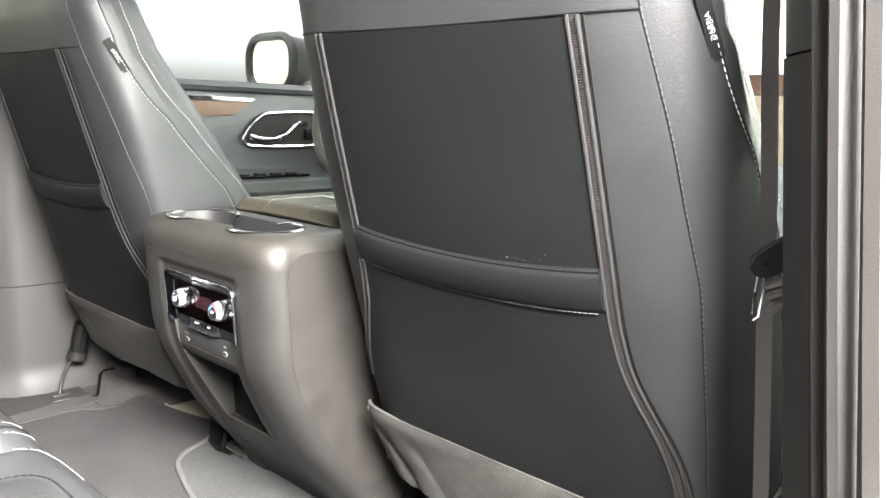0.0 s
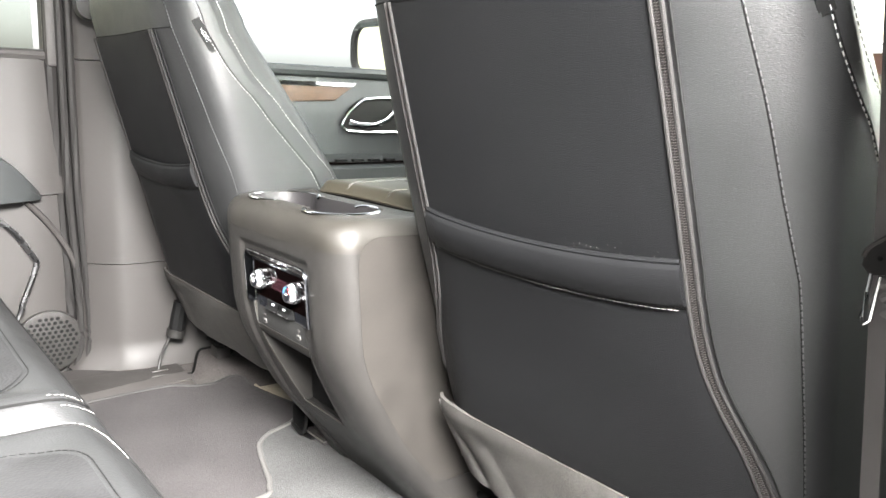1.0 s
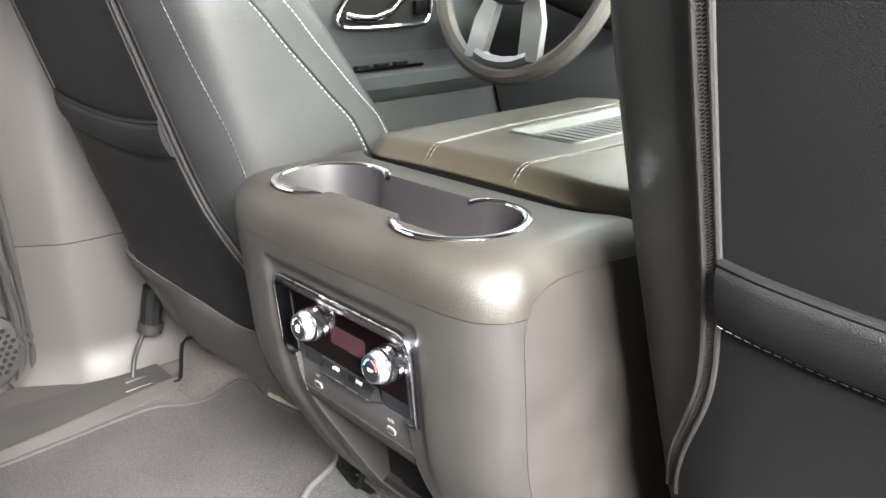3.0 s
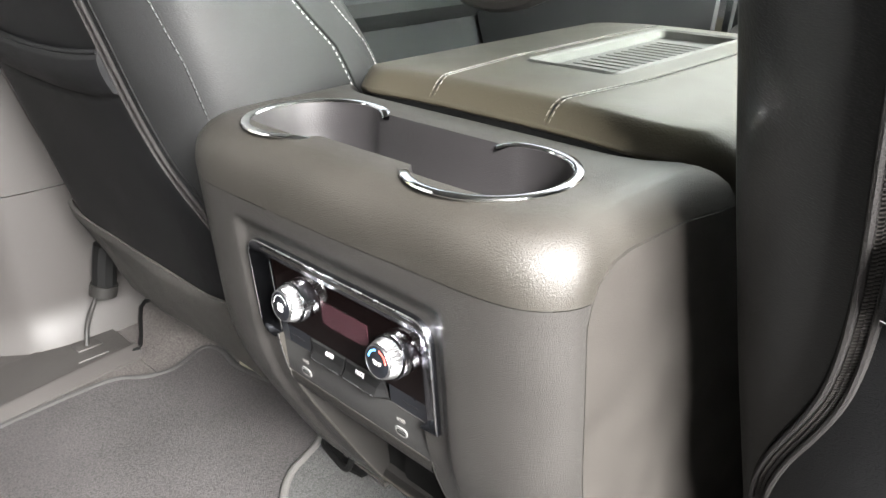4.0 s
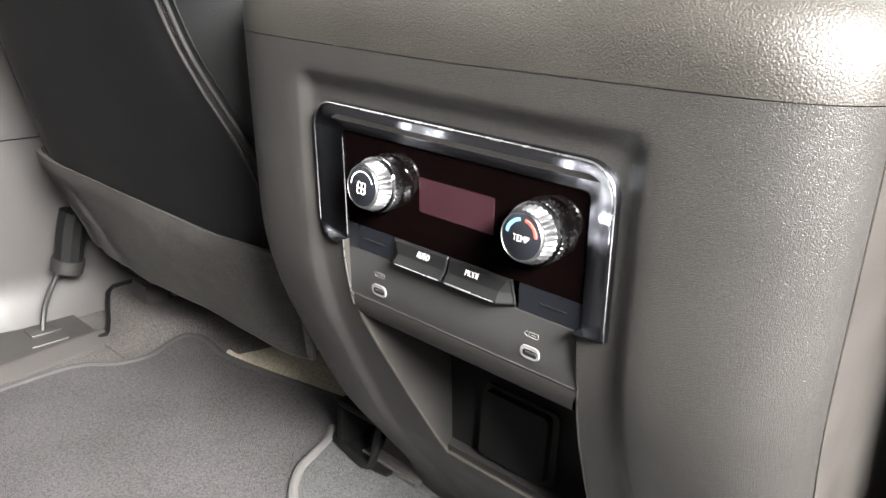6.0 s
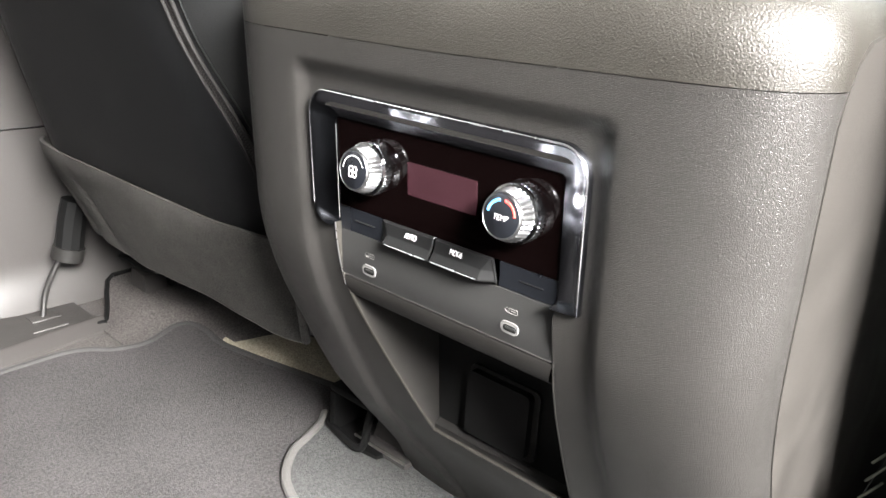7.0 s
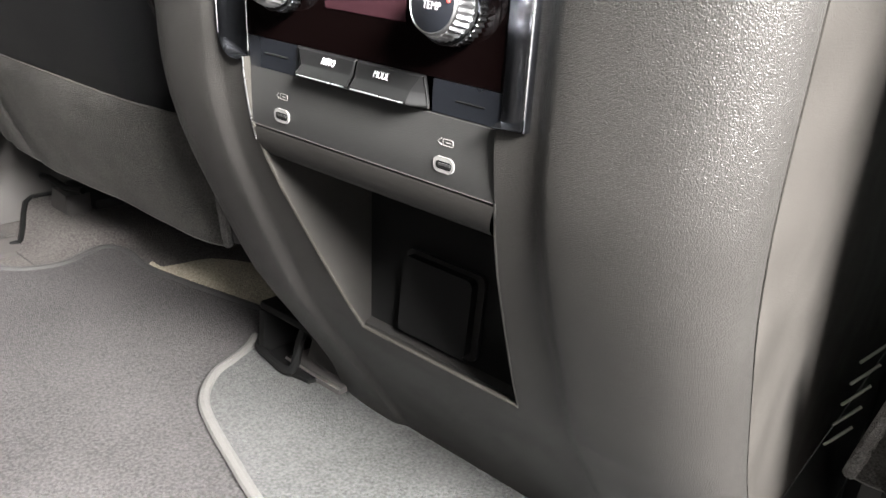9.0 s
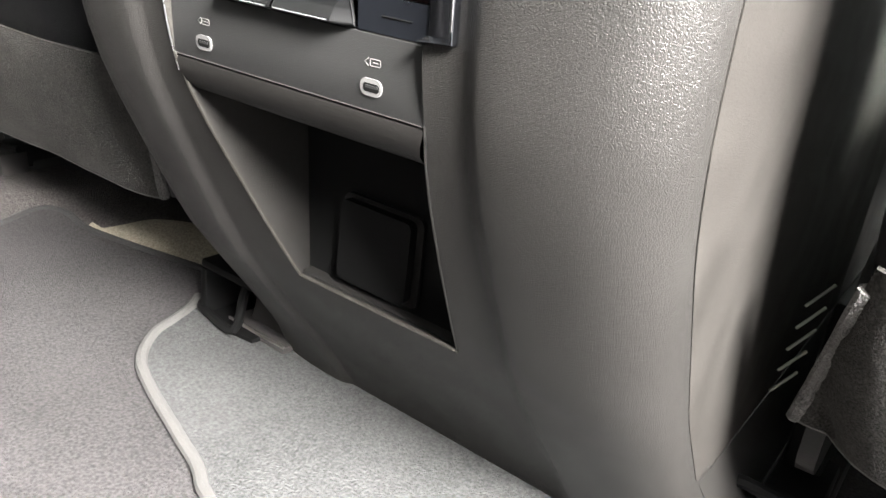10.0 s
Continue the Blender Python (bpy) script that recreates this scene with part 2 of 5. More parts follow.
def box(bm, lo, hi, bevel=0.0, seg=2):
    c = [(a + b) / 2 for a, b in zip(lo, hi)]
    s = [b - a for a, b in zip(lo, hi)]
    g = bmesh.ops.create_cube(bm, size=1.0, matrix=Matrix.Translation(c) @ Matrix.Diagonal((*s, 1)))
    if bevel:
        es = list({e for v in g["verts"] for e in v.link_edges})
        bmesh.ops.bevel(bm, geom=es, offset=bevel, segments=seg, profile=0.5, affect="EDGES", clamp_overlap=True)
    return bm


def make_box(lo, hi, bevel=0.004, seg=2):
    return box(bmesh.new(), lo, hi, bevel, seg)


def prism(outline, depth, at, bevel=0.0, seg=2, bm=None):
    """A flat outline of (a, b) pushed out by depth; at(a, b, h) gives the place."""
    bm = bm or bmesh.new()
    rings = [[at(a, b, h) for a, b in outline] for h in (0, depth)]
    f0 = len(bm.edges)
    loft(rings, True, (True, True), bm)
    if bevel:
        bm.edges.ensure_lookup_table()
        top = [e for e in bm.edges[f0:] if len(e.link_faces) == 2 and e.calc_face_angle(0) > 0.6 and
               any(len(f.verts) > 4 or len(f.verts) == len(outline) for f in e.link_faces)]
        bmesh.ops.bevel(bm, geom=top, offset=bevel, segments=seg, profile=0.5, affect="EDGES", clamp_overlap=True)
    return bm


def rounded(w0, h0, w1, h1, r, seg=6):
    """A rectangle with round corners, counterclockwise. r: one radius, or four from the lower left on."""
    rs = [r] * 4 if not isinstance(r, (list, tuple)) else r
    out = []
    for (cx, cy, a0), rad in zip(((w0, h0, 180), (w1, h0, 270), (w1, h1, 0), (w0, h1, 90)), rs):
        sx, sy = (1 if cx == w0 else -1), (1 if cy == h0 else -1)
        if rad <= 0:
            out.append((cx, cy))
            continue
        for k in range(seg + 1):
            a = radians(a0 + 90 * k / seg)
            out.append((cx + sx * rad + rad * math.cos(a), cy + sy * rad + rad * math.sin(a)))
    return out


def revolve(profile, n, m, bm=None):
    """Turn (radius, height) round the z axis of the pose m."""
    rings = [[m @ Vector((r * math.cos(2 * math.pi * k / n), r * math.sin(2 * math.pi * k / n), h)) for k in range(n)] for r, h in profile]
    return loft(rings, True, (True, True), bm)


def stitches(points, length=0.0055, gap=0.0025, r=0.0007, bm=None, off=(0, 0, 0)):
    """Short threads laid along a line."""
    bm = bm or bmesh.new()
    pts = [Vector(p) + Vector(off) for p in points]
    cum = [0.0]
    for a, b in zip(pts, pts[1:]):
        cum.append(cum[-1] + (b - a).length)

    def on(s):
        i = max(k for k in range(len(cum)) if cum[k] <= s + 1e-9)
        i = min(i, len(pts) - 2)
        d = cum[i + 1] - cum[i]
        return pts[i].lerp(pts[i + 1], (s - cum[i]) / d if d > 0 else 0)

    s = 0.0
    while s + length < cum[-1]:
        a, b = on(s), on(s + length)
        mid = (a + b) / 2
        tube([a, mid, b], r, 5, bm)
        s += length + gap
    return bm


def thick_sheet(fn, us, vs, back):
    """A sheet with depth: front from fn(u, v), back shifted by the vector, edges closed."""
    bm = bmesh.new()
    f = [[bm.verts.new(fn(u, v)) for u in us] for v in vs]
    b = [[bm.verts.new(Vector(fn(u, v)) + Vector(back)) for u in us] for v in vs]
    nu, nv = len(us), len(vs)
    for j in range(nv - 1):
        for i in range(nu - 1):
            bm.faces.new((f[j][i], f[j][i + 1], f[j + 1][i + 1], f[j + 1][i]))
            bm.faces.new((b[j][i], b[j + 1][i], b[j + 1][i + 1], b[j][i + 1]))
    for i in range(nu - 1):
        bm.faces.new((f[0][i], b[0][i], b[0][i + 1], f[0][i + 1]))
        bm.faces.new((f[-1][i], f[-1][i + 1], b[-1][i + 1], b[-1][i]))
    for j in range(nv - 1):
        bm.faces.new((f[j][0], f[j + 1][0], b[j + 1][0], b[j][0]))
        bm.faces.new((f[j][-1], b[j][-1], b[j + 1][-1], f[j + 1][-1]))
    return bm


def spread(a, b, n):
    return [a + (b - a) * k / (n - 1) for k in range(n)]


def text_mesh(words, size, m, mat, name, parent, depth=0.0002, stretch=1.0):
    cu = bpy.data.curves.new(name, "FONT")
    cu.body, cu.size, cu.align_x, cu.align_y, cu.extrude = words, size, "CENTER", "CENTER", depth
    cu.resolution_u = 3
    cu.offset = -0.028 * size
    tmp = bpy.data.objects.new(name, cu)
    me = bpy.data.meshes.new_from_object(tmp)
    bpy.data.objects.remove(tmp)
    bpy.data.curves.remove(cu)
    me.transform(m @ Matrix.Diagonal((stretch, 1, 1, 1)))
    me.materials.clear()
    me.materials.append(mat)
    ob = new(name, me)
    return place(ob, parent)


# ---- setting: floor, sills, pillars, doors, roof ----
floor = solid("floor", make_box((-0.62, -1.5, -0.05), (0.62, 0.11, 0.0), 0), CARPET, "dark grey carpeted vehicle floor", "floor", kind="structure")
floor_front = solid("floor_front", make_box((-0.80, 0.1095, -0.05), (0.80, 1.15, 0.0), 0), CARPET, "dark grey carpeted front floor", "floor", kind="structure")


def wall_x(z, s):
    """The crease of the centre pillars, which lean in towards the roof."""
    return 0.757 - 0.02 * z if s < 0 else 0.812 - 0.10 * z


def side_structure(s, name):
    sill = thing("sill_" + name, "warm grey plastic sill trim along the floor edge", "sill", kind="structure", at=(s * 0.66, 0, 0))
    inv = Matrix.Translation((-s * 0.66, 0, 0))
    prof = [(0.580, -0.04), (0.584, 0.003), (0.600, 0.013), (0.604, 0.0145), (0.608, 0.0135), (0.612, 0.004), (0.80, 0.004), (0.80, -0.2), (0.585, -0.2)]

    def at_y(y, dx):
        return [inv @ Vector((s * (x + (dx if i < 6 else 0)), y, z)) for i, (x, z) in enumerate(prof)]
    bm = loft([at_y(-1.5, 0), at_y(-0.3, 0), at_y(-0.2, 0.002), at_y(-0.1, 0.012), at_y(0.0, 0.028), at_y(0.06, 0.035), at_y(0.106, 0.04)])
    part("sill_body", bm, TRIM_GREY, sill, sharp=50)
    part("sill_plate", prism([(s * 0.6105, -1.4), (s * 0.6105, -0.2), (s * 0.623, -0.1), (s * 0.639, 0.0), (s * 0.651, 0.104), (s * 0.735, 0.104), (s * 0.735, -1.4)][::s], 0.003, lambda a, b, h: inv @ Vector((a, b, 0.0032 + h)), 0.0008), SILL_DARK, sill, "darker scuff plate")
    part("end_clip", make_box(inv @ Vector((s * 0.64 - 0.012, 0.094, 0.003)), inv @ Vector((s * 0.64 + 0.008, 0.108, 0.011)), 0.003), BLACK, sill)
    pil = thing("pillar_" + name, "warm grey plastic centre pillar trim with a panel seam", "pillar", kind="structure", at=(s * 0.78, 0.03, 0))
    inv2 = Matrix.Translation((-s * 0.78, -0.03, 0))

    def ring(z, grow=0.0):
        x = wall_x(z, s)
        f = max(0, (0.065 - z) / 0.065) ** 2
        a, b = 0.034 * f, 0.032 * f
        pts = [(x + 0.10, -0.066 - b), (x + 0.048, -0.062 - b), (x + 0.036, -0.050 - b), (x + 0.018, -0.026 - b), (x + 0.006, -0.009 - b), (x - 0.4 * a, 0.001 - 0.6 * b), (x - 0.004 - 0.8 * a, 0.012 - 0.3 * b), (x - 0.007 - a, 0.04),
               (x - 0.008 - a, 0.10), (x - 0.005 - a, 0.19), (x + 0.004 - a, 0.22), (x + 0.03, 0.235), (x + 0.10, 0.24)]
        return [inv2 @ Vector((s * (px - grow), py, z)) for px, py in pts]
    part("lower_trim", loft([ring(z) for z in spread(0.002, 0.068, 14) + spread(0.085, 0.2345, 8)]), TRIM_GREY, pil, sharp=60)
    part("upper_trim", loft([ring(z, 0.0012) for z in spread(0.2365, 0.655, 8)]), TRIM_GREY, pil, sharp=60)
    part("top_trim", loft([ring(z, 0.0) for z in spread(0.657, 1.12, 8)]), TRIM_GREY, pil, sharp=60)
    return sill, pil


for s, nm in ((-1, "left"), (1, "right")):
    side_structure(s, nm)

# door seals round the rear openings: two rubber beads each
for s, nm in ((-1, "left"), (1, "right")):
    seal = thing("door_seal", "black rubber double door seal along the pillar", "door seal", "door seals", at=(s * 0.8, -0.07, 0))
    inv = Matrix.Translation((-s * 0.8, 0.07, 0))
    for k, (dx, dy, r, mt) in enumerate(((0.046, -0.066, 0.0075, RUBBER), (0.060, -0.080, 0.0085, SEAL_GREY if s > 0 else RUBBER), (0.085, -0.095, 0.012, SEAL_GREY if s > 0 else RUBBER))):
        line = [(s * (wall_x(z, s) + dx), dy + 0.012 * math.exp(-((z - 0.12) / 0.2) ** 2), z) for z in spread(1.1, 0.05, 16)]
        line += [(s * (wall_x(0, s) + dx), dy - 0.006, -0.01), (s * (wall_x(0, s) + dx), dy - 0.04, -0.05), (s * (wall_x(0, s) + dx), dy - 0.11, -0.065), (s * (wall_x(0, s) + dx), -1.2, -0.07)]
        part("bead", tube([inv @ p for p in smooth_line(line, 4)], r, 8), mt, seal)

# outer body behind the trim, roof, rear wall
# roof widened to keep sun off the pillars
roof = solid("ceiling", make_box((-0.93, -1.5, 1.12), (0.93, 0.75, 1.17), 0.02), HEADLINER, "grey fabric headliner of the vehicle roof", "ceiling", kind="structure")
# unseen full-height wall, added to keep daylight out at the rear
rear = solid("wall_rear", make_box((-0.8, -1.56, -0.05), (0.8, -1.5, 1.15), 0), TAUPE_DARK, "unseen wall added to close the cabin's rear against daylight", "wall", kind="structure")
for s in (-1, 1):
    bm = make_box((s * 0.80 - 0.06, -1.5, -0.2), (s * 0.80 + 0.06, -1.05, 1.14), 0.02)
    solid("pillar_rear", bm, TRIM_GREY, "grey rear pillar trim", "pillar", kind="structure")
    bm = tube(smooth_line([(s * 0.70, 0.72, 1.13), (s * 0.78, 1.0, 0.92), (s * 0.84, 1.3, 0.66)], 5), 0.045, 8)
    solid("pillar_front", bm, TRIM_GREY, "grey windscreen pillar trim", "pillar", kind="structure")


# ---- left rear door ----
def shift(v):
    inv = Matrix.Translation([-c for c in v])
    return lambda p: inv @ Vector(p)


def rear_door():
    base = (-0.86, -0.5, 0)
    L = shift(base)
    d = thing("rear_door", "closed grey rear door with padded armrest and speaker", "car door", at=base)
    # panel: slightly bowed sheet
    def fn(y, z):
        x = -0.822 + 0.012 * math.sin((z - 0.0) * 4.5) - 0.03 * max(0, z - 0.45)
        edge = max(0, (y + 0.100) / 0.026)
        return L((x - 0.02 * edge ** 2, y, z))
    part("upper_panel", thick_sheet(fn, spread(-1.05, -0.074, 24), spread(0.384, 0.655, 12), (-0.05, 0, 0)), TRIM_GREY, d)
    def fl(y, z):
        p = fn(y, z)
        p.x -= 0.006
        return p
    part("lower_panel", thick_sheet(fl, spread(-1.05, -0.074, 24), spread(-0.12, 0.381, 20), (-0.05, 0, 0)), TRIM_GREY, d)
    part("window_ledge", tube([L((-0.838, y, 0.662)) for y in spread(-1.05, -0.074, 6)], 0.016, 10, flat=0.8), TRIM_GREY, d)
    # armrest: tapered wedge ending near the front edge
    def arm(y, k):
        t = min(1, max(0, (-0.132 - y) / 0.085))
        top = 0.387 + 0.080 * (1 - (1 - t) ** 1.5)
        return top, 0.012 + 0.05 * t ** 0.6
    rings = []
    for y in [-1.0, -0.8, -0.6, -0.45, -0.35] + spread(-0.3, -0.134, 22):
        top, w = arm(y, 0)
        low = 0.372
        c = [(-0.83, low), (-0.815 + w, low + 0.004), (-0.808 + w, (top + low) / 2), (-0.815 + w, top - 0.004), (-0.83, top + 0.004), (-0.845, top)]
        rings.append([L((x, y, z)) for x, z in c])
    part("armrest", loft(rings), DOOR_BLACK, d, "dark padded armrest")
    # diagonal rib from armrest down to the lower front corner, pull cup with bright edge
    rib = smooth_line([(-0.812, -0.16, 0.372), (-0.812, -0.118, 0.32), (-0.812, -0.085, 0.262), (-0.815, -0.068, 0.20), (-0.818, -0.06, 0.10), (-0.82, -0.07, 0.0), (-0.82, -0.12, -0.05)], 6)
    part("rib", tube([L(p) for p in rib], 0.009, 8, flat=0.7), TRIM_GREY, d)
    cup = smooth_line([(-0.806, -0.30, 0.37), (-0.806, -0.205, 0.33), (-0.806, -0.155, 0.26), (-0.806, -0.15, 0.235), (-0.806, -0.175, 0.17), (-0.806, -0.20, 0.12), (-0.806, -0.3, 0.08)], 6)
    part("pull_trim", tube([L(p) for p in cup], 0.0075, 8, flat=0.8), SATIN, d, "satin silver pull trim")
    bm = prism([(-0.45, 0.345), (-0.28, 0.345), (-0.215, 0.315), (-0.175, 0.255), (-0.175, 0.235), (-0.21, 0.13), (-0.28, 0.105), (-0.45, 0.105)], 0.012, lambda a, b, h: L((-0.822 + h, a, b)), 0.003)
    part("storage_insert", bm, TRIM_GREY, d)
    m = Matrix.Translation(L((-0.815, -0.131, 0.070))) @ Matrix.Rotation(radians(90), 4, "Y")
    sp = part("speaker_grille", revolve([(0.0, 0.004), (0.061, 0.004), (0.066, 0.0025), (0.068, -0.004), (0.0, -0.004)], 40, m), TAUPE, d, "round speaker grille with hexagon pattern")
    bm = bmesh.new()
    step = 0.0115
    for j in range(-6, 7):
        for i in range(-6, 7):
            cy, cz = (i + 0.5 * (j % 2)) * step, j * step * 0.866
            if math.hypot(cy, cz) < 0.053:
                h = Matrix.Translation(L((-0.8115, -0.131 + cy, 0.070 + cz))) @ Matrix.Rotation(radians(90), 4, "Y")
                revolve([(0.0042, 0.0008), (0.0030, 0.0018), (0.0008, 0.0018)], 6, h, bm)
    tagged(part("grille_cells", bm, BLACK, sp), kind="stuff")
    # black filler box painting the darkness of the shut gap
    part("shut_gap_fill", make_box(L((-0.90, -0.10, -0.14)), L((-0.835, -0.05, 1.1)), 0.002), BLACK, d)
    part("window_frame", make_box(L((-0.85, -0.105, 0.64)), L((-0.812, -0.070, 1.12)), 0.008), TRIM_GREY, d)
    part("outer_skin", make_box(L((-0.97, -1.05, -0.2)), L((-0.90, -0.085, 0.645)), 0.01), PAINT, d)
    g = part("pane", make_box(L((-0.858, -1.05, 0.64)), L((-0.854, -0.12, 1.12)), 0), GLASS_DARK, d, "dark tinted window pane")
    g.visible_shadow = False
    return d


rear_door()


def front_door(s, name_label):
    base = (s * 0.88, 0.6, 0)
    L = shift(base)
    X = lambda x, y, z: L((s * x, y, z))
    d = thing("front_door", name_label, "car door", "front doors", at=base)
    def fn(y, z):
        x = 0.862 + 0.02 * max(0, (z - 0.56)) / 0.1
        return X(x, y, z)
    part("upper_panel", thick_sheet(fn, spread(0.1, 1.2, 12), spread(0.452, 0.662, 8), (s * 0.05, 0, 0)), DOOR_BLACK, d)
    # recessed shelf below the handle, armrest and lower panel
    rings = []
    for y in spread(0.1, 1.15, 16):
        c = [(0.90, 0.46), (0.87, 0.458), (0.858, 0.45), (0.83, 0.434), (0.80, 0.428), (0.79, 0.42), (0.792, 0.395), (0.81, 0.375), (0.835, 0.36), (0.84, 0.2), (0.845, -0.1), (0.9, -0.1)]
        rings.append([X(x, y, z) for x, z in c])
    part("armrest_panel", loft(rings), DOOR_BLACK, d)
    part("switch_strip", make_box(tuple(min(a, b) for a, b in zip(X(0.80, 0.5, 0.431), X(0.825, 0.78, 0.437))), tuple(max(a, b) for a, b in zip(X(0.80, 0.5, 0.431), X(0.825, 0.78, 0.437))), 0.001), PIANO, d)
    for y in (0.56, 0.61, 0.66, 0.71):
        a, b = X(0.803, y, 0.436), X(0.82, y + 0.03, 0.443)
        part("window_switch", make_box([min(i, j) for i, j in zip(a, b)], [max(i, j) for i, j in zip(a, b)], 0.002), BUTTON, d)
    # wood wedge with a chrome strip above
    w = [(0.16, 0.575), (0.585, 0.592), (0.635, 0.625), (0.16, 0.628)]
    part("wood_inlay", prism(w, 0.008, lambda a, b, h: X(0.868 - h + 0.03 * (b - 0.56), a, b), 0.002), WOOD if s < 0 else WOOD_DARK, d, "glossy brown wood inlay")
    c = [(0.16, 0.630), (0.636, 0.627), (0.648, 0.637), (0.16, 0.638)]
    part("chrome_strip", prism(c, 0.010, lambda a, b, h: X(0.868 - h, a, b), 0.001), CHROME, d, "chrome strip")
    part("window_ledge", tube([X(0.872, y, 0.664) for y in spread(0.1, 1.2, 6)], 0.014, 8), DOOR_BLACK, d)
    # handle: chrome loop bezel, dark cup, bright lever
    loop = smooth_line([(0.602, 0.530), (0.610, 0.545), (0.632, 0.570), (0.662, 0.592), (0.682, 0.598), (0.74, 0.602), (0.81, 0.604), (0.835, 0.600), (0.846, 0.585), (0.846, 0.54), (0.836, 0.518), (0.815, 0.511), (0.72, 0.510), (0.632, 0.512), (0.610, 0.518), (0.602, 0.530)], 5)
    hz = [X(0.853, p.x, p.y) for p in (Vector(q) for q in [(a.x, a.y) for a in (Vector((u[0], u[1])) for u in loop)])]
    hb = part("handle_bezel", tube(hz[:-1], 0.0052, 8, loop=True, up=(1, 0, 0)), CHROME, d, "chrome handle surround")
    cupo = [(p[0], p[1]) for p in loop[:-1]]
    part("handle_cup", prism(cupo, 0.003, lambda a, b, h: X(0.860 - h, a, b)), TAUPE_DARK, d)
    lev = smooth_line([(0.850, 0.622, 0.538), (0.845, 0.650, 0.531), (0.838, 0.690, 0.530), (0.833, 0.722, 0.540), (0.834, 0.752, 0.562), (0.840, 0.778, 0.572), (0.846, 0.80, 0.572)], 5)
    part("lever", tube([X(*p) for p in lev], 0.0075, 8, flat=0.7, up=(1, 0, 0)), CHROME, d, "chrome door lever")
    part("lock_button", make_box([min(i, j) for i, j in zip(X(0.845, 0.80, 0.53), X(0.855, 0.83, 0.56))], [max(i, j) for i, j in zip(X(0.845, 0.80, 0.53), X(0.855, 0.83, 0.56))], 0.003), BUTTON, d)
    lo, hi = X(0.915, 0.1, -0.2), X(0.97, 1.25, 0.65)
    part("outer_skin", make_box([min(i, j) for i, j in zip(lo, hi)], [max(i, j) for i, j in zip(lo, hi)], 0.01), PAINT, d)
    lo, hi = X(0.886, 0.1, 0.64), X(0.89, 1.2, 1.12)
    g = part("pane", make_box([min(i, j) for i, j in zip(lo, hi)], [max(i, j) for i, j in zip(lo, hi)], 0), GLASS, d, "clear window pane")
    g.visible_shadow = False
    return d


front_door(-1, "closed dark front door with wood inlay and chrome handle")
front_door(1, "closed dark front door beside the passenger seat")


def door_mirror():
    base = (-1.125, 0.90, 0.748)
    L = shift(base)
    d = thing("door_mirror", "outside door mirror with dark rim and housing", "mirror", at=base)
    def ring(y, g):
        return [Vector((a * g, y, b * g)) for a, b in rounded(-0.118, -0.078, 0.115, 0.08, 0.062, 7)]
    part("housing", loft([ring(-0.02, 1.0), ring(0.0, 1.04), ring(0.05, 0.98), ring(0.09, 0.75), ring(0.105, 0.4)]), TAUPE_DARK, d)
    part("rim", tube([Vector((p.x, -0.024, p.z)) for p in ring(0, 0.99)], 0.014, 8, loop=True, up=(0, 1, 0)), BLACK, d, "dark rim")
    part("mirror_glass", prism([(p.x, p.z) for p in ring(0, 0.92)], 0.004, lambda a, b, h: Vector((a, -0.026 + h, b))), CHROME, d, "mirror glass")
    part("arm", tube([(0.1, 0.02, -0.07), (0.16, 0.03, -0.08), (0.2, 0.04, -0.08)], 0.025, 8), TAUPE_DARK, d)
    return d


door_mirror()


# ---- dashboard, front console, steering wheel ----
def dashboard():
    base = (0, 1.1, 0)
    L = shift(base)
    d = thing("dashboard", "dark dashboard with a brown wood strip", "dashboard", at=base)
    prof = [(1.04, 0.30), (1.0, 0.42), (0.99, 0.56), (0.985, 0.66), (1.0, 0.705), (1.03, 0.722), (1.12, 0.73), (1.4, 0.70), (1.4, 0.0), (1.2, 0.0)]
    part("body", loft([[L((x, y, z)) for y, z in prof] for x in spread(-0.82, 0.82, 9)]), DOOR_BLACK, d)
    part("light_band", prism([(0.06, 0.54), (0.80, 0.54), (0.80, 0.664), (0.06, 0.664)], 0.006, lambda a, b, h: L((a, 0.986 - h, b)), 0.002), ARM_LEATHER, d, "pale dash facing")
    part("wood_strip", prism([(0.06, 0.668), (0.80, 0.668), (0.80, 0.704), (0.06, 0.704)], 0.008, lambda a, b, h: L((a, 0.985 - h, b)), 0.002), WOOD_DARK, d, "brown wood strip")
    return d


dashboard()


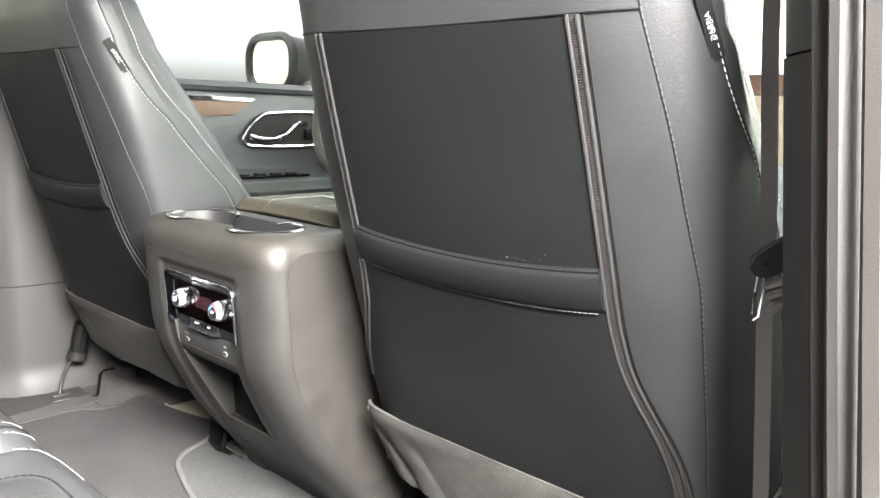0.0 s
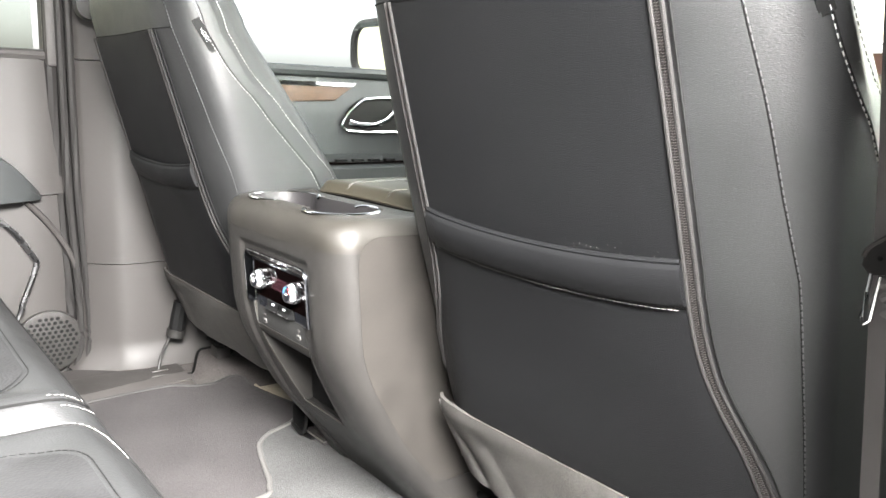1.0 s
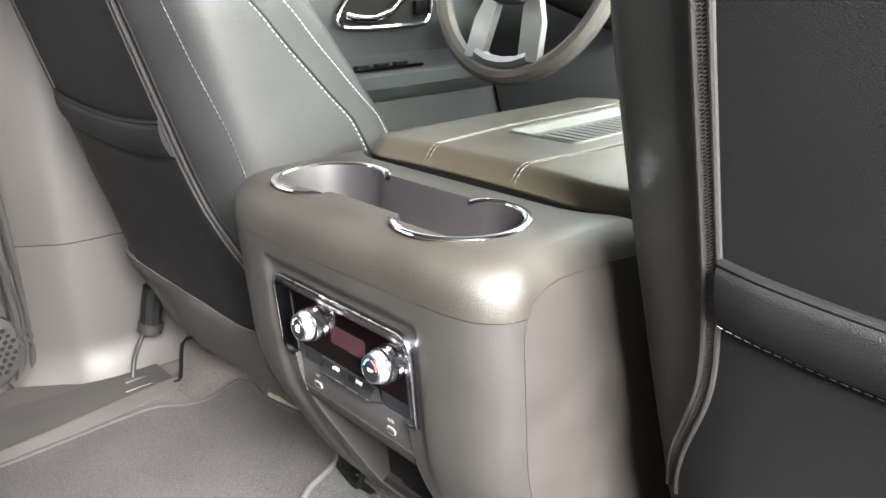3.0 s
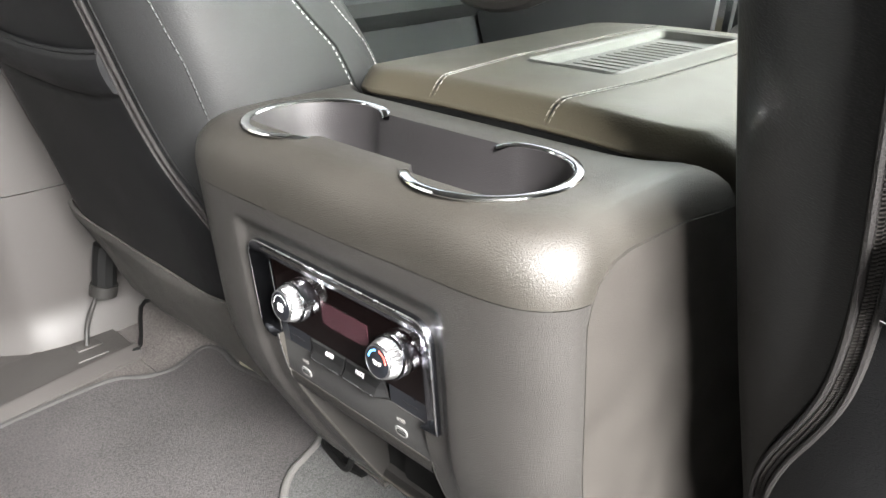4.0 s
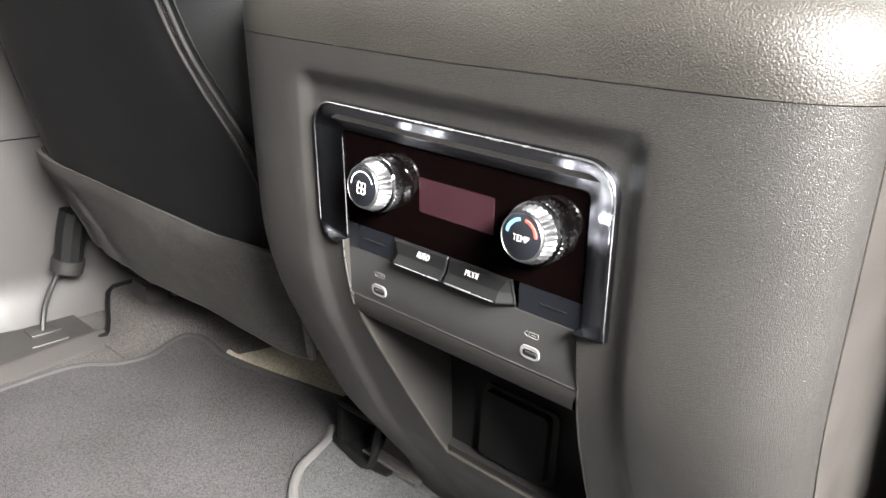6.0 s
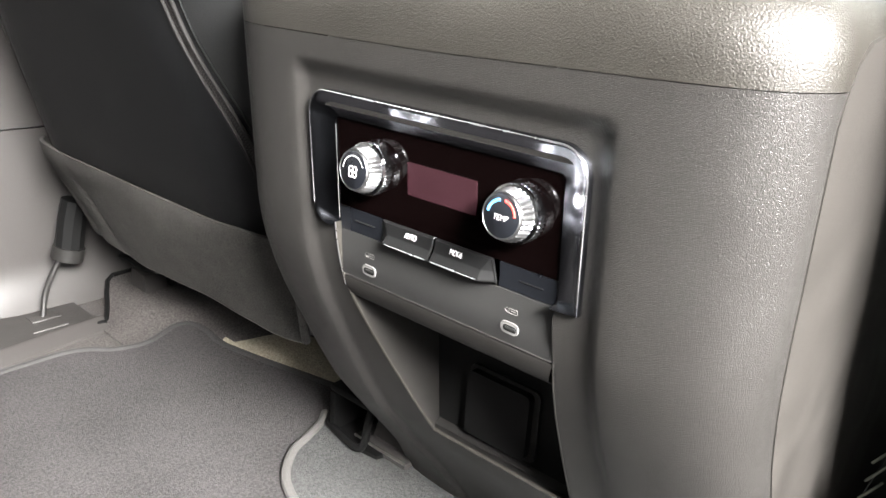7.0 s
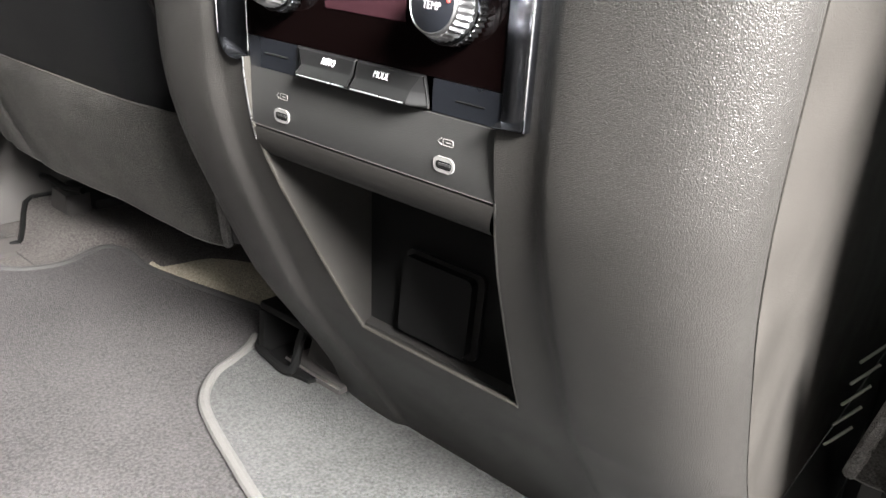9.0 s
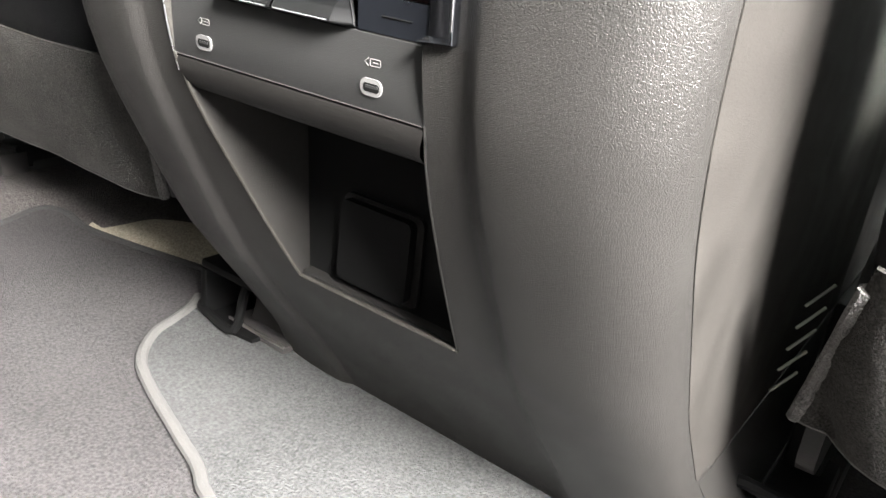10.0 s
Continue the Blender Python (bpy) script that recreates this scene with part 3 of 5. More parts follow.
def steering_wheel():
    base = (-0.408, 0.655, 0.632)
    d = thing("steering_wheel", "taupe leather steering wheel with satin silver spokes", "steering wheel")
    m = Matrix.Translation(base) @ Matrix.Rotation(radians(90 - 17), 4, "X")
    d.matrix_world = m @ Matrix.Scale(0.93, 4)
    R = 0.193
    part("rim", tube([(R * math.cos(a), R * math.sin(a), 0) for a in [2 * math.pi * k / 56 for k in range(56)]], 0.0165, 10, loop=True, up=(0, 0, 1)), WHEEL, d, "taupe leather rim")
    hub = [(-0.062, 0.05), (-0.05, 0.068), (0.05, 0.068), (0.062, 0.05), (0.066, 0.0), (0.05, -0.055), (0.03, -0.072), (-0.03, -0.072), (-0.05, -0.055), (-0.066, 0.0)]
    part("hub", prism(hub, 0.035, lambda a, b, h: Vector((a, b, h)), 0.01, 3), WHEEL, d)
    em = part("emblem_frame", tube([(a, b, 0.037) for a, b in rounded(-0.043, -0.027, 0.043, 0.027, 0.018, 5)], 0.0035, 8, loop=True), CHROME, d, "chrome emblem surround")
    part("emblem_plate", prism(rounded(-0.03, -0.009, 0.03, 0.009, 0.003, 3), 0.003, lambda a, b, h: Vector((a, b, 0.035 + h)), 0.001), SATIN, d, "plain emblem bars")
    for s in (-1, 1):
        sp = [(s * 0.055, 0.035), (s * 0.17, 0.03), (s * 0.178, -0.012), (s * 0.06, -0.03)]
        part("side_spoke", prism(sp, 0.018, lambda a, b, h: Vector((a, b, -0.002 + h)), 0.004), WHEEL, d)
        for i in range(3):
            part("spoke_button", prism(rounded(s * (0.085 + 0.024 * i) - 0.010, -0.008, s * (0.085 + 0.024 * i) + 0.010, 0.018, 0.004, 3), 0.004, lambda a, b, h: Vector((a, b, 0.015 + h)), 0.001), BUTTON, d)
        lo = [(s * 0.054, -0.045), (s * 0.030, -0.075), (s * 0.042, -0.165), (s * 0.085, -0.168), (s * 0.078, -0.10)]
        part("lower_spoke", prism(lo, 0.014, lambda a, b, h: Vector((a, b, 0.0 + h)), 0.004), SPOKE, d, "satin silver spoke")
    part("lower_bridge", tube([(-0.06, -0.160, 0.006), (-0.03, -0.170, 0.006), (0, -0.173, 0.006), (0.03, -0.170, 0.006), (0.06, -0.160, 0.006)], 0.012, 8), SPOKE, d)
    part("column", tube([(0, 0, -0.02), (0, 0, -0.18), (0, 0, -0.33)], 0.05, 12), BLACK, d)
    return d


steering_wheel()


def front_console():
    base = (0, 0.5, 0)
    L = shift(base)
    d = thing("front_console", "low dark centre console between the front seats with chrome selector", "console", at=base)
    rings = []
    for y, h in ((0.445, 0.40), (0.5, 0.40), (0.7, 0.41), (0.9, 0.45), (0.99, 0.5)):
        rings.append([L((a, y, b)) for a, b in rounded(-0.16, 0.0, 0.16, h, (0.0, 0.0, 0.03, 0.03), 4)])
    part("body", loft(rings), BLACK, d)
    part("selector", tube([L((-0.067, 0.60, 0.40)), L((-0.066, 0.605, 0.45)), L((-0.063, 0.61, 0.50))], 0.012, 10), CHROME, d, "chrome selector stem")
    part("selector_grip", make_box(L((-0.095, 0.585, 0.495)), L((-0.035, 0.635, 0.55)), 0.015, 3), TAUPE_DARK, d)
    return d


front_console()


# ---- rear end of the centre console ----
HALF = 0.172
RZ = [0.0, 0.02, 0.05, 0.10, 0.154, 0.20, 0.25, 0.277, 0.30, 0.414, 0.46]
RY = [0.174, 0.166, 0.145, 0.105, 0.063, 0.038, 0.0125, 0.003, -0.002, -0.010, -0.0125]


def rear_y(z):
    # softened between the knots
    def lin(q):
        return float(np.interp(q, RZ, RY))
    return (lin(z - 0.012) + 2 * lin(z) + lin(z + 0.012)) / 4


CORNER = [(0.0, 0.0), (0.14, 0.006), (0.28, 0.022), (0.42, 0.05), (0.55, 0.095), (0.67, 0.165), (0.78, 0.27), (0.87, 0.40), (0.94, 0.55), (0.985, 0.72), (1.0, 0.88), (1.0, 1.0)]
def flare(z):
    """The foot spreads a little just above the floor."""
    return 0.028 * max(0.0, (0.092 - z) / 0.092) ** 1.3


CW = 0.060       # width of the rounded corners
PROUD = 0.0045   # the rounded border and the top stand this far out of the field round the controls


def lid_bend(x):
    """How far the gap behind the armrest lid curves forward at the sides."""
    return 0.046 * max(0.0, (abs(x) - 0.105) / 0.072) ** 2.4


def seam_rise(x):
    """The seam under the console's cap climbs a little at one side."""
    return 0.0042 * max(0.0, x / HALF)


def plan(z, inset=0.0, front=0.126):
    """Plan outline of the console at height z: front left, round the rear, front right."""
    y0 = rear_y(z) + inset - PROUD
    h = HALF - inset
    right = [(h - CW + CW * a, y0 + 0.036 * b) for a, b in CORNER]
    left = [(-x, y) for x, y in right[::-1]]
    mid = [(x, y0) for x in spread(-(h - CW), h - CW, 12)[1:-1]]
    cut = [(x, front + lid_bend(x)) for x in spread(h, -h, 25)]
    return left + mid + right + cut


def console():
    d = thing("rear_console", "taupe plastic centre console end with cup holders and climate controls", "console", at=(0, 0.08, 0))
    L = shift((0, 0.08, 0))
    # rear shell: a sheet with openings for the control panel and the storage pocket
    def edge(z, s):
        """Half width of the pocket opening at height z."""
        if z > 0.277:
            return s * 0.0755
        t = (0.277 - z) / (0.277 - 0.154)
        return s * 0.0755 + (0.028 * t if s < 0 else -0.011 * t)
    zs = sorted(set(spread(0.0, 0.154, 9) + spread(0.154, 0.277, 8) + [0.277, 0.309] + spread(0.277, 0.309, 4) + spread(0.309, 0.376, 5) + spread(0.376, 0.388, 3) + spread(0.388, 0.402, 9) + spread(0.402, 0.4135, 4)))
    zs = [z for i, z in enumerate(zs) if i == 0 or z - zs[i - 1] > 1e-6]
    bm = bmesh.new()
    rows = []
    for z in zs:
        y0 = rear_y(z)
        cor = [(HALF - CW + (CW + flare(z)) * a, y0 - PROUD + 0.036 * b) for a, b in CORNER]
        left = [(-HALF - flare(z), max(0.126, y0 + 0.05))]
        left = left + [(-x, y) for x, y in cor[::-1]]
        right = [(-x, y) for x, y in left[::-1]]
        inner = [-0.086] + [edge(z, -1)] + spread(edge(z, -1), edge(z, 1), 6)[1:-1] + [edge(z, 1), 0.086]
        # the middle field lies deeper than the rounded border round it
        k = min(1.0, max(0.0, (0.4015 - z) / 0.0115))
        q = PROUD * (1 - k * k * (3 - 2 * k))
        lstep = [(-0.1030, y0 - PROUD), (-0.1005, y0 - 0.86 * PROUD - 0.14 * q), (-0.0975, y0 - 0.5 * (PROUD + q)), (-0.0945, y0 - 0.14 * PROUD - 0.86 * q), (-0.0920, y0 - q)]
        rstep = [(-x, y) for x, y in lstep[::-1]]
        rows.append([bm.verts.new(L((x, y, z + seam_rise(x) * max(0.0, (z - 0.402) / 0.0115)))) for x, y in left + lstep + [(x, y0 - q) for x in inner] + rstep + right])
    nl = 1 + len(CORNER) + 5
    ca, cb = nl, nl + 1            # columns of the panel's and the pocket's left edge
    cc, cd = nl + 6, nl + 7        # right edges
    for j in range(len(zs) - 1):
        zm = (zs[j] + zs[j + 1]) / 2
        for i in range(len(rows[0]) - 1):
            if 0.309 < zm < 0.376 and ca <= i < cd:
                continue
            if 0.154 < zm < 0.309 and cb <= i < cc:
                continue
            bm.faces.new((rows[j][i], rows[j][i + 1], rows[j + 1][i + 1], rows[j + 1][i]))
    part("rear_shell", bm, TAUPE, d, "grained taupe rear shell", sharp=50)
    # top cap with rounded shoulders and the cup opening
    steps = [(0.4139, 0.0), (0.425, 0.0), (0.434, 0.0012), (0.442, 0.004), (0.449, 0.009), (0.4535, 0.015), (0.4562, 0.022), (0.457, 0.030)]
    rings = [[L((x, y, z + (seam_rise(x) if z < 0.42 and y < 0.08 else 0.0))) for x, y in plan(z, q, 0.126 - 0.35 * q)] for z, q in steps]
    bm = loft(rings, True, (False, False))
    top = [v for v in bm.verts][-len(rings[0]):]
    hole = cup_outline(0.0455)
    hv = [bm.verts.new(L((x, y, 0.457))) for x, y in hole]
    es = [bm.edges.get((top[i], top[(i + 1) % len(top)])) for i in range(len(top))]
    es += [bm.edges.new((hv[i], hv[(i + 1) % len(hv)])) for i in range(len(hv))]
    bmesh.ops.triangle_fill(bm, edges=es, use_beauty=True)
    part("top_cap", bm, TAUPE_SMOOTH, d, "smooth taupe top with rounded shoulders", sharp=60)
    # cup well
    rings = [[L((x, y, z)) for x, y in cup_outline(r)] for z, r in ((0.457, 0.0455), (0.452, 0.0448), (0.44, 0.0435), (0.375, 0.040), (0.372, 0.037))]
    bm = loft(rings, True, (False, True))
    part("cup_well", bm, CUP, d, "grey double cup well", sharp=50)
    for s in (-1, 1):
        arc = []
        lo, hi = radians(-141), radians(127)
        for k in range(41):
            a = lo + (hi - lo) * k / 40
            arc.append((s * 0.08 + s * 0.0485 * math.cos(a), 0.0485 + 0.0485 * math.sin(a), 0.4575 - 0.0030 * max(0, 1 - min(k, 40 - k) / 3) ** 2))
        part("cup_ring", tube([L(p) for p in arc], 0.0034, 10, flat=0.5), CHROME, d, "chrome cup holder ring")
    # side panels with rounded rear upper corner, seam kept open
    for s in (-1, 1):
        out = [(0.47, 0.424), (0.19, 0.424), (0.14, 0.430), (0.10, 0.435), (0.050, 0.436), (0.036, 0.434), (0.024, 0.427), (0.0185, 0.416)]
        out += [(rear_y(z) - PROUD + 0.0300 + 0.006 * min(1, max(0, (0.25 - z) / 0.15)), z) for z in spread(0.405, 0.090, 26)]
        out += [(0.47, 0.090)]
        part("side_panel", prism(out, 0.004, lambda a, b, h: L((s * (HALF - 0.0028 + h * 0.8), a, b)), 0.0012), FLOCK, d, "matt brown-grey side panel", sharp=60)
        rings = []
        for z in spread(0.0895, 0.004, 14):
            x, ya = HALF + 0.0008 + flare(z), rear_y(z) - PROUD + 0.037
            rings.append([L((s * px, py, z)) for px, py in ((x, ya), (x, 0.3), (x, 0.47), (HALF - 0.01, 0.47), (HALF - 0.01, ya))])
        part("side_foot", loft(rings), TAUPE, d, "flared foot of the side panel")
    # core that closes the inside
    part("core", make_box(L((-0.15, 0.178, 0.0)), L((0.15, 0.47, 0.43)), 0.01), BLACK, d)
    # black filler darkens the gap behind the armrest lid
    part("core_top", make_box(L((-0.150, 0.118, 0.30)), L((0.150, 0.165, 0.440)), 0.004), BLACK, d)
    control_panel(d, L)
    pocket(d, L)
    return d


def cup_outline(r):
    """Two round wells joined by a narrower channel, counterclockwise."""
    k = r / 0.0455
    out = []
    y1, y2 = 0.0485 - 0.0255 * k, 0.0485 + 0.040 * k
    cx = 0.08
    a1 = math.asin((0.0255 * k) / r)
    a2 = math.asin(min(0.99, (0.040 * k) / r))
    # right well from the near channel edge round to the far one
    lo, hi = -math.pi + a1, math.pi - a2
    for i in range(33):
        a = lo + (hi - lo) * i / 32
        out.append((cx + r * math.cos(a), 0.0485 + r * math.sin(a)))
    for i in range(33):
        a = a2 + (2 * math.pi - a1 - a2) * i / 32
        out.append((-cx + r * math.cos(a), 0.0485 + r * math.sin(a)))
    return out


def control_panel(d, L):
    """Climate panel in the console's rear face; p(x, h, z): h out of the face."""
    def p(x, h, z):
        y = -0.0050 - 0.075 * (z - 0.305)
        return L((x, y - h, z))
    XI = 0.0755
    # bezel: a frame open at the bottom, its wide face slanting in to the display
    def outline(w, top, bot, rt, rb):
        o = [(-XI, bot)]
        for cx, cz, r, a0 in ((-w, bot, rb, 270), (-w, top, rt, 180)):
            for k in range(9):
                a = radians(a0 - 90 * k / 8)
                cy = cz + r if cz == bot else cz - r
                o.append((min(-XI, cx + r + r * math.cos(a)) if cz == bot else cx + r + r * math.cos(a), cy + r * math.sin(a)))
        # the other leg ends square
        other = [(-x, z) for x, z in o[9:][::-1]]
        return o + other + [(w, bot + (rb * 0.9 - 9 * rb * 0.9 / 9 * k / 9)) for k in range(9)] + [(XI, bot)]
    W, T, B = 0.0905, 0.3855, 0.3075
    lines = [(outline(W, T, B, 0.0145, 0.011), -0.007), (outline(W, T, B, 0.0145, 0.011), 0.0003), (outline(W - 0.0005, T - 0.0005, B + 0.0003, 0.014, 0.0107), 0.0008),
             (outline(W - 0.0012, T - 0.0012, B + 0.0006, 0.0134, 0.0102), 0.0007)]
    for k in (0.12, 0.35, 0.6, 0.85, 1.0):
        lines.append((outline(W - 0.0016 + (XI + 0.0016 - W) * k, T - 0.0016 + (0.3706 + 0.0016 - T) * k, B + 0.0008 + 0.0010 * k, 0.0130 - 0.0098 * k, 0.0100 - 0.0097 * k), 0.0005 - 0.0060 * k - 0.0012 * math.sin(math.pi * k)))
    lines += [(outline(XI, 0.3702, B + 0.002, 0.003, 0.0), -0.0105)]
    bz = part("bezel", loft([[p(x, h, z) for x, z in o] for o, h in lines], False), BEZEL, d, "dark satin metal bezel with bright edge", sharp=50)
    rim = [p(x, 0.0008, z) for x, z in outline(W - 0.0007, T - 0.0007, B + 0.0005, 0.0138, 0.0105)[9:-5]]
    part("bezel_edge", tube(rim, 0.00045, 6), SATIN, bz, "bright bezel edge")
    # side walls of the recess; the right one is coloured black as in shade
    for s in (-1, 1):
        zz = spread(0.268, 0.309, 6)
        wl_ = [L((s * XI, rear_y(z) - 0.0003, z)) for z in zz]
        wb_ = [p(s * XI, -0.0125, z) for z in zz]
        part("recess_wall", loft([wl_, wb_], False), TAUPE_SMOOTH if s < 0 else BLACK, d)
        if s < 0:
            # glint on the plastic edge beside the ports, laid on as satin beads
            part("recess_glint", tube([a + Vector((0, -0.0003, 0)) for a in wl_], 0.00045, 6), SATIN, d, "glint on the recess edge, drawn as a fine line")
            part("recess_glint", tube([p(-XI - 0.0002, -0.0058, z) for z in spread(0.3115, 0.366, 6)], 0.00045, 6), SATIN, d, "glint on the recess edge, drawn as a fine line")
    # glossy display face
    face = part("display_face", prism(rounded(-XI + 0.0004, 0.3197, XI - 0.0004, 0.3702, (0.0005, 0.0005, 0.003, 0.003), 4), 0.003, lambda a, b, h: p(a, -0.0095 + h, b), 0.0004), PIANO, d, "glossy black display face")
    part("display", prism(rounded(-0.0208, 0.3382, 0.0258, 0.3560, 0.0006, 2), 0.0003, lambda a, b, h: p(a, -0.0064 + h, b)), SCREEN, face, "unlit dark red display")
    # row of switches below: two flat blanks and two rocker buttons
    for a, b, z0 in ((-0.0752, -0.0388, 0.3052), (0.0412, 0.0752, 0.3062)):
        bl = part("switch_blank", prism(rounded(a, z0, b, 0.3193, 0.0005, 2), 0.003, lambda x, z, h: p(x, -0.0095 + h, z), 0.0005), BUTTON_BLUE, d, "dark switch blank")
        part("blank_line", tube([p(x, -0.0064, 0.3125) for x in spread(a + 0.012, b - 0.008, 4)], 0.0004, 5), BUTTON, bl)
    for s, word in ((-1, "AUTO"), (1, "MODE")):
        rings = []
        for z, h, e, g in ((0.3197, -0.0085, 0.0385, 0.0), (0.3194, -0.0062, 0.0383, 0.0004), (0.3184, -0.0052, 0.0365, 0.0008), (0.3128, -0.0036, 0.0330, 0.001), (0.3120, -0.0032, 0.0328, 0.001), (0.3084, -0.0004, 0.0335, 0.001), (0.3076, -0.0004, 0.0336, 0.001), (0.3070, -0.0012, 0.0337, 0.001), (0.3060, -0.0062, 0.034, 0.001)):
            c = -0.0011
            k = (0.3197 - z) / 0.0137
            outer = 0.0382 + 0.0028 * k
            xs = [0.0004, 0.0004 + g] + spread(0.0004 + g, e, 5)[1:] + [outer]
            hs = [min(h, -0.006) if k < 0 else h - 0.0006] + [h] * 5 + [-0.0070]
            rings.append([p(c + s * x, hh, z) for x, hh in zip(xs, hs)])
        bt = part("rocker_button", loft(rings, False), BUTTON, d, "dark rocker button", sharp=20)
        part("button_edge", tube([p(-0.0011 + s * x, -0.0002, 0.3078) for x in spread(0.0022, 0.0322, 5)], 0.00035, 6), SATIN, bt)
        part("button_edge", tube([p(-0.0011 + s * x, h, z) for x, h, z in ((0.0379, -0.0058, 0.319), (0.0392, -0.0064, 0.3125), (0.0406, -0.0062, 0.3066))], 0.0003, 5), BUTTON, bt)
        m = Matrix.Translation(p(-0.0168 if s < 0 else 0.0152, -0.0040, 0.3156)) @ Matrix.Rotation(radians(90 - 19), 4, "X")
        text_mesh(word, 0.0046, m, WHITE_PRINT, "button_word", bt, stretch=0.66)
    # turning knobs: knurled base, bright collar, silver knurled sleeve, dark face
    for x, z, kind in ((-0.0458, 0.3470, "fan"), (0.0522, 0.3470, "temp")):
        m = Matrix.Translation(p(x, -0.0066, z)) @ Matrix.Rotation(radians(90 - 4.3), 4, "X") @ Matrix.Diagonal((0.86, 0.86, 0.97, 1))
        def knurl(r0, h0, h1, n=44, depth=0.0007, flare=0.0):
            rings = []
            for h, g in ((h0, flare - 0.0006), (h0 + 0.0006, flare), (h1 - 0.0006, 0), (h1, -0.0006)):
                rings.append([m @ Vector(((r0 + g + (depth if k % 2 else 0)) * math.cos(math.pi * k / n), (r0 + g + (depth if k % 2 else 0)) * math.sin(math.pi * k / n), h)) for k in range(2 * n)])
            return loft(rings)
        kn = part("knob", knurl(0.0154, 0.0, 0.0056, 40, 0.0012), KNURL, d, "knurled turning knob", sharp=25)
        part("collar", revolve([(0.0140, 0.0050), (0.0162, 0.0054), (0.0167, 0.0064), (0.0164, 0.0076), (0.0140, 0.0082)], 48, m), CHROME, kn, "chrome collar")
        part("front_sleeve", knurl(0.0122, 0.0078, 0.0145, 30, 0.0014, 0.0016), SLEEVE, kn, "silver knurled sleeve", sharp=25)
        part("face_ring", revolve([(0.0124, 0.0140), (0.0128, 0.0148), (0.0126, 0.0158), (0.0120, 0.0164), (0.0115, 0.0160)], 48, m), SLEEVE, kn, "silver face ring")
        part("face", revolve([(0.0117, 0.0148), (0.0117, 0.0160), (0.0112, 0.0163), (0.0002, 0.0163)], 40, m), BUTTON_BLUE, kn, "dark knob face")
        def arc(r, a0, a1, w, mat, name, n=14):
            pts = [m @ Vector((r * math.cos(radians(a)), r * math.sin(radians(a)), 0.0164)) for a in spread(a0, a1, n)]
            part(name, tube(pts, w, 5, flat=0.25, up=(0, -1, 0)), mat, kn)
        if kind == "temp":
            arc(0.0088, 172, 100, 0.0008, BLUE_PRINT, "cold_mark")
            arc(0.0088, 80, 8, 0.0008, RED_PRINT, "warm_mark")
            text_mesh("TEMP", 0.0048, m @ Matrix.Translation((0, -0.0010, 0.0163)), WHITE_PRINT, "knob_word", kn, stretch=0.85)
        else:
            arc(0.0088, 178, 20, 0.00035, WHITE_PRINT, "turn_mark", 20)
            bm = bmesh.new()
            for q in range(4):
                a = radians(45 + 90 * q)
                pts = [m @ Vector((0.0023 * math.cos(a) + 0.0018 * math.cos(t), -0.001 + 0.0023 * math.sin(a) + 0.0018 * math.sin(t), 0.0164)) for t in [2 * math.pi * k / 10 for k in range(10)]]
                tube(pts, 0.0003, 4, bm, loop=True, up=(0, -1, 0))
            part("fan_sign", bm, WHITE_PRINT, kn)
    # port plate with a rounded lower lip
    rings = []
    for h, z in ((-0.012, 0.3060), (-0.0072, 0.3060), (-0.0066, 0.3053), (-0.0064, 0.292), (-0.0064, 0.2770), (-0.007, 0.2760)):
        rings.append([p(x, h, z) for x in (-0.0754, -0.0745, -0.03, 0.03, 0.0738, 0.0750)])
    part("port_plate", loft(rings, False), PLATE, d, "grey plate with two charging ports", sharp=40)
    part("plate_edge", tube([p(x, -0.0066, 0.2764) for x in spread(-0.0745, 0.0738, 5)], 0.0003, 5), TRIM_GREY, d)
    # lip colour is darkened to carry the shade of the pocket below
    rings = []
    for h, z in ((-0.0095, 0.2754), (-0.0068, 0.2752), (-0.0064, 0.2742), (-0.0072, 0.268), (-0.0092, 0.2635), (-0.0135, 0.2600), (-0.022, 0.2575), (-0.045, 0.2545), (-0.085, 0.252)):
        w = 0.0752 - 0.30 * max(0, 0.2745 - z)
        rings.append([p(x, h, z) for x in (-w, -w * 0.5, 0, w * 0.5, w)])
    part("plate_lip", loft(rings, False), LIP_SHADED, d, "rolled lip under the plate, colour darkened as shade", sharp=60)
    for x, zc in ((-0.0522, 0.2846), (0.0490, 0.2858)):
        out = rounded(x - 0.0052, zc - 0.0033, x + 0.0056, zc + 0.0033, 0.0030, 5)
        inn = rounded(x - 0.0034, zc - 0.0017, x + 0.0046, zc + 0.0016, 0.0012, 4)
        po = part("charging_port", prism(out, 0.0013, lambda a, b, h: p(a, -0.0068 + h, b), 0.0004), PORT_SILVER, d, "pale rimmed charging port")
        part("port_slot", prism(inn, 0.0006, lambda a, b, h: p(a, -0.0058 + h, b)), BLACK, po)
        part("port_tongue", prism(rounded(x - 0.002, zc - 0.0002, x + 0.0042, zc + 0.0009, 0.0003, 2), 0.0006, lambda a, b, h: p(a, -0.0055 + h, b)), PLATE, po)
        zs_ = zc + 0.0093
        bm = tube([p(a, -0.0063, b) for a, b in rounded(x - 0.001, zs_ - 0.0013, x + 0.0042, zs_ + 0.0013, 0.0005, 2)], 0.00022, 4, loop=True, up=(0, 1, 0))
        tube([p(x + 0.0005, -0.0063, zs_), p(x + 0.0015, -0.0063, zs_), p(x + 0.003, -0.0063, zs_)], 0.00025, 4, bm)
        tube([p(x - 0.0018, -0.0063, zs_ + 0.0014), p(x - 0.0038, -0.0063, zs_), p(x - 0.0018, -0.0063, zs_ - 0.0014)], 0.00025, 4, bm)
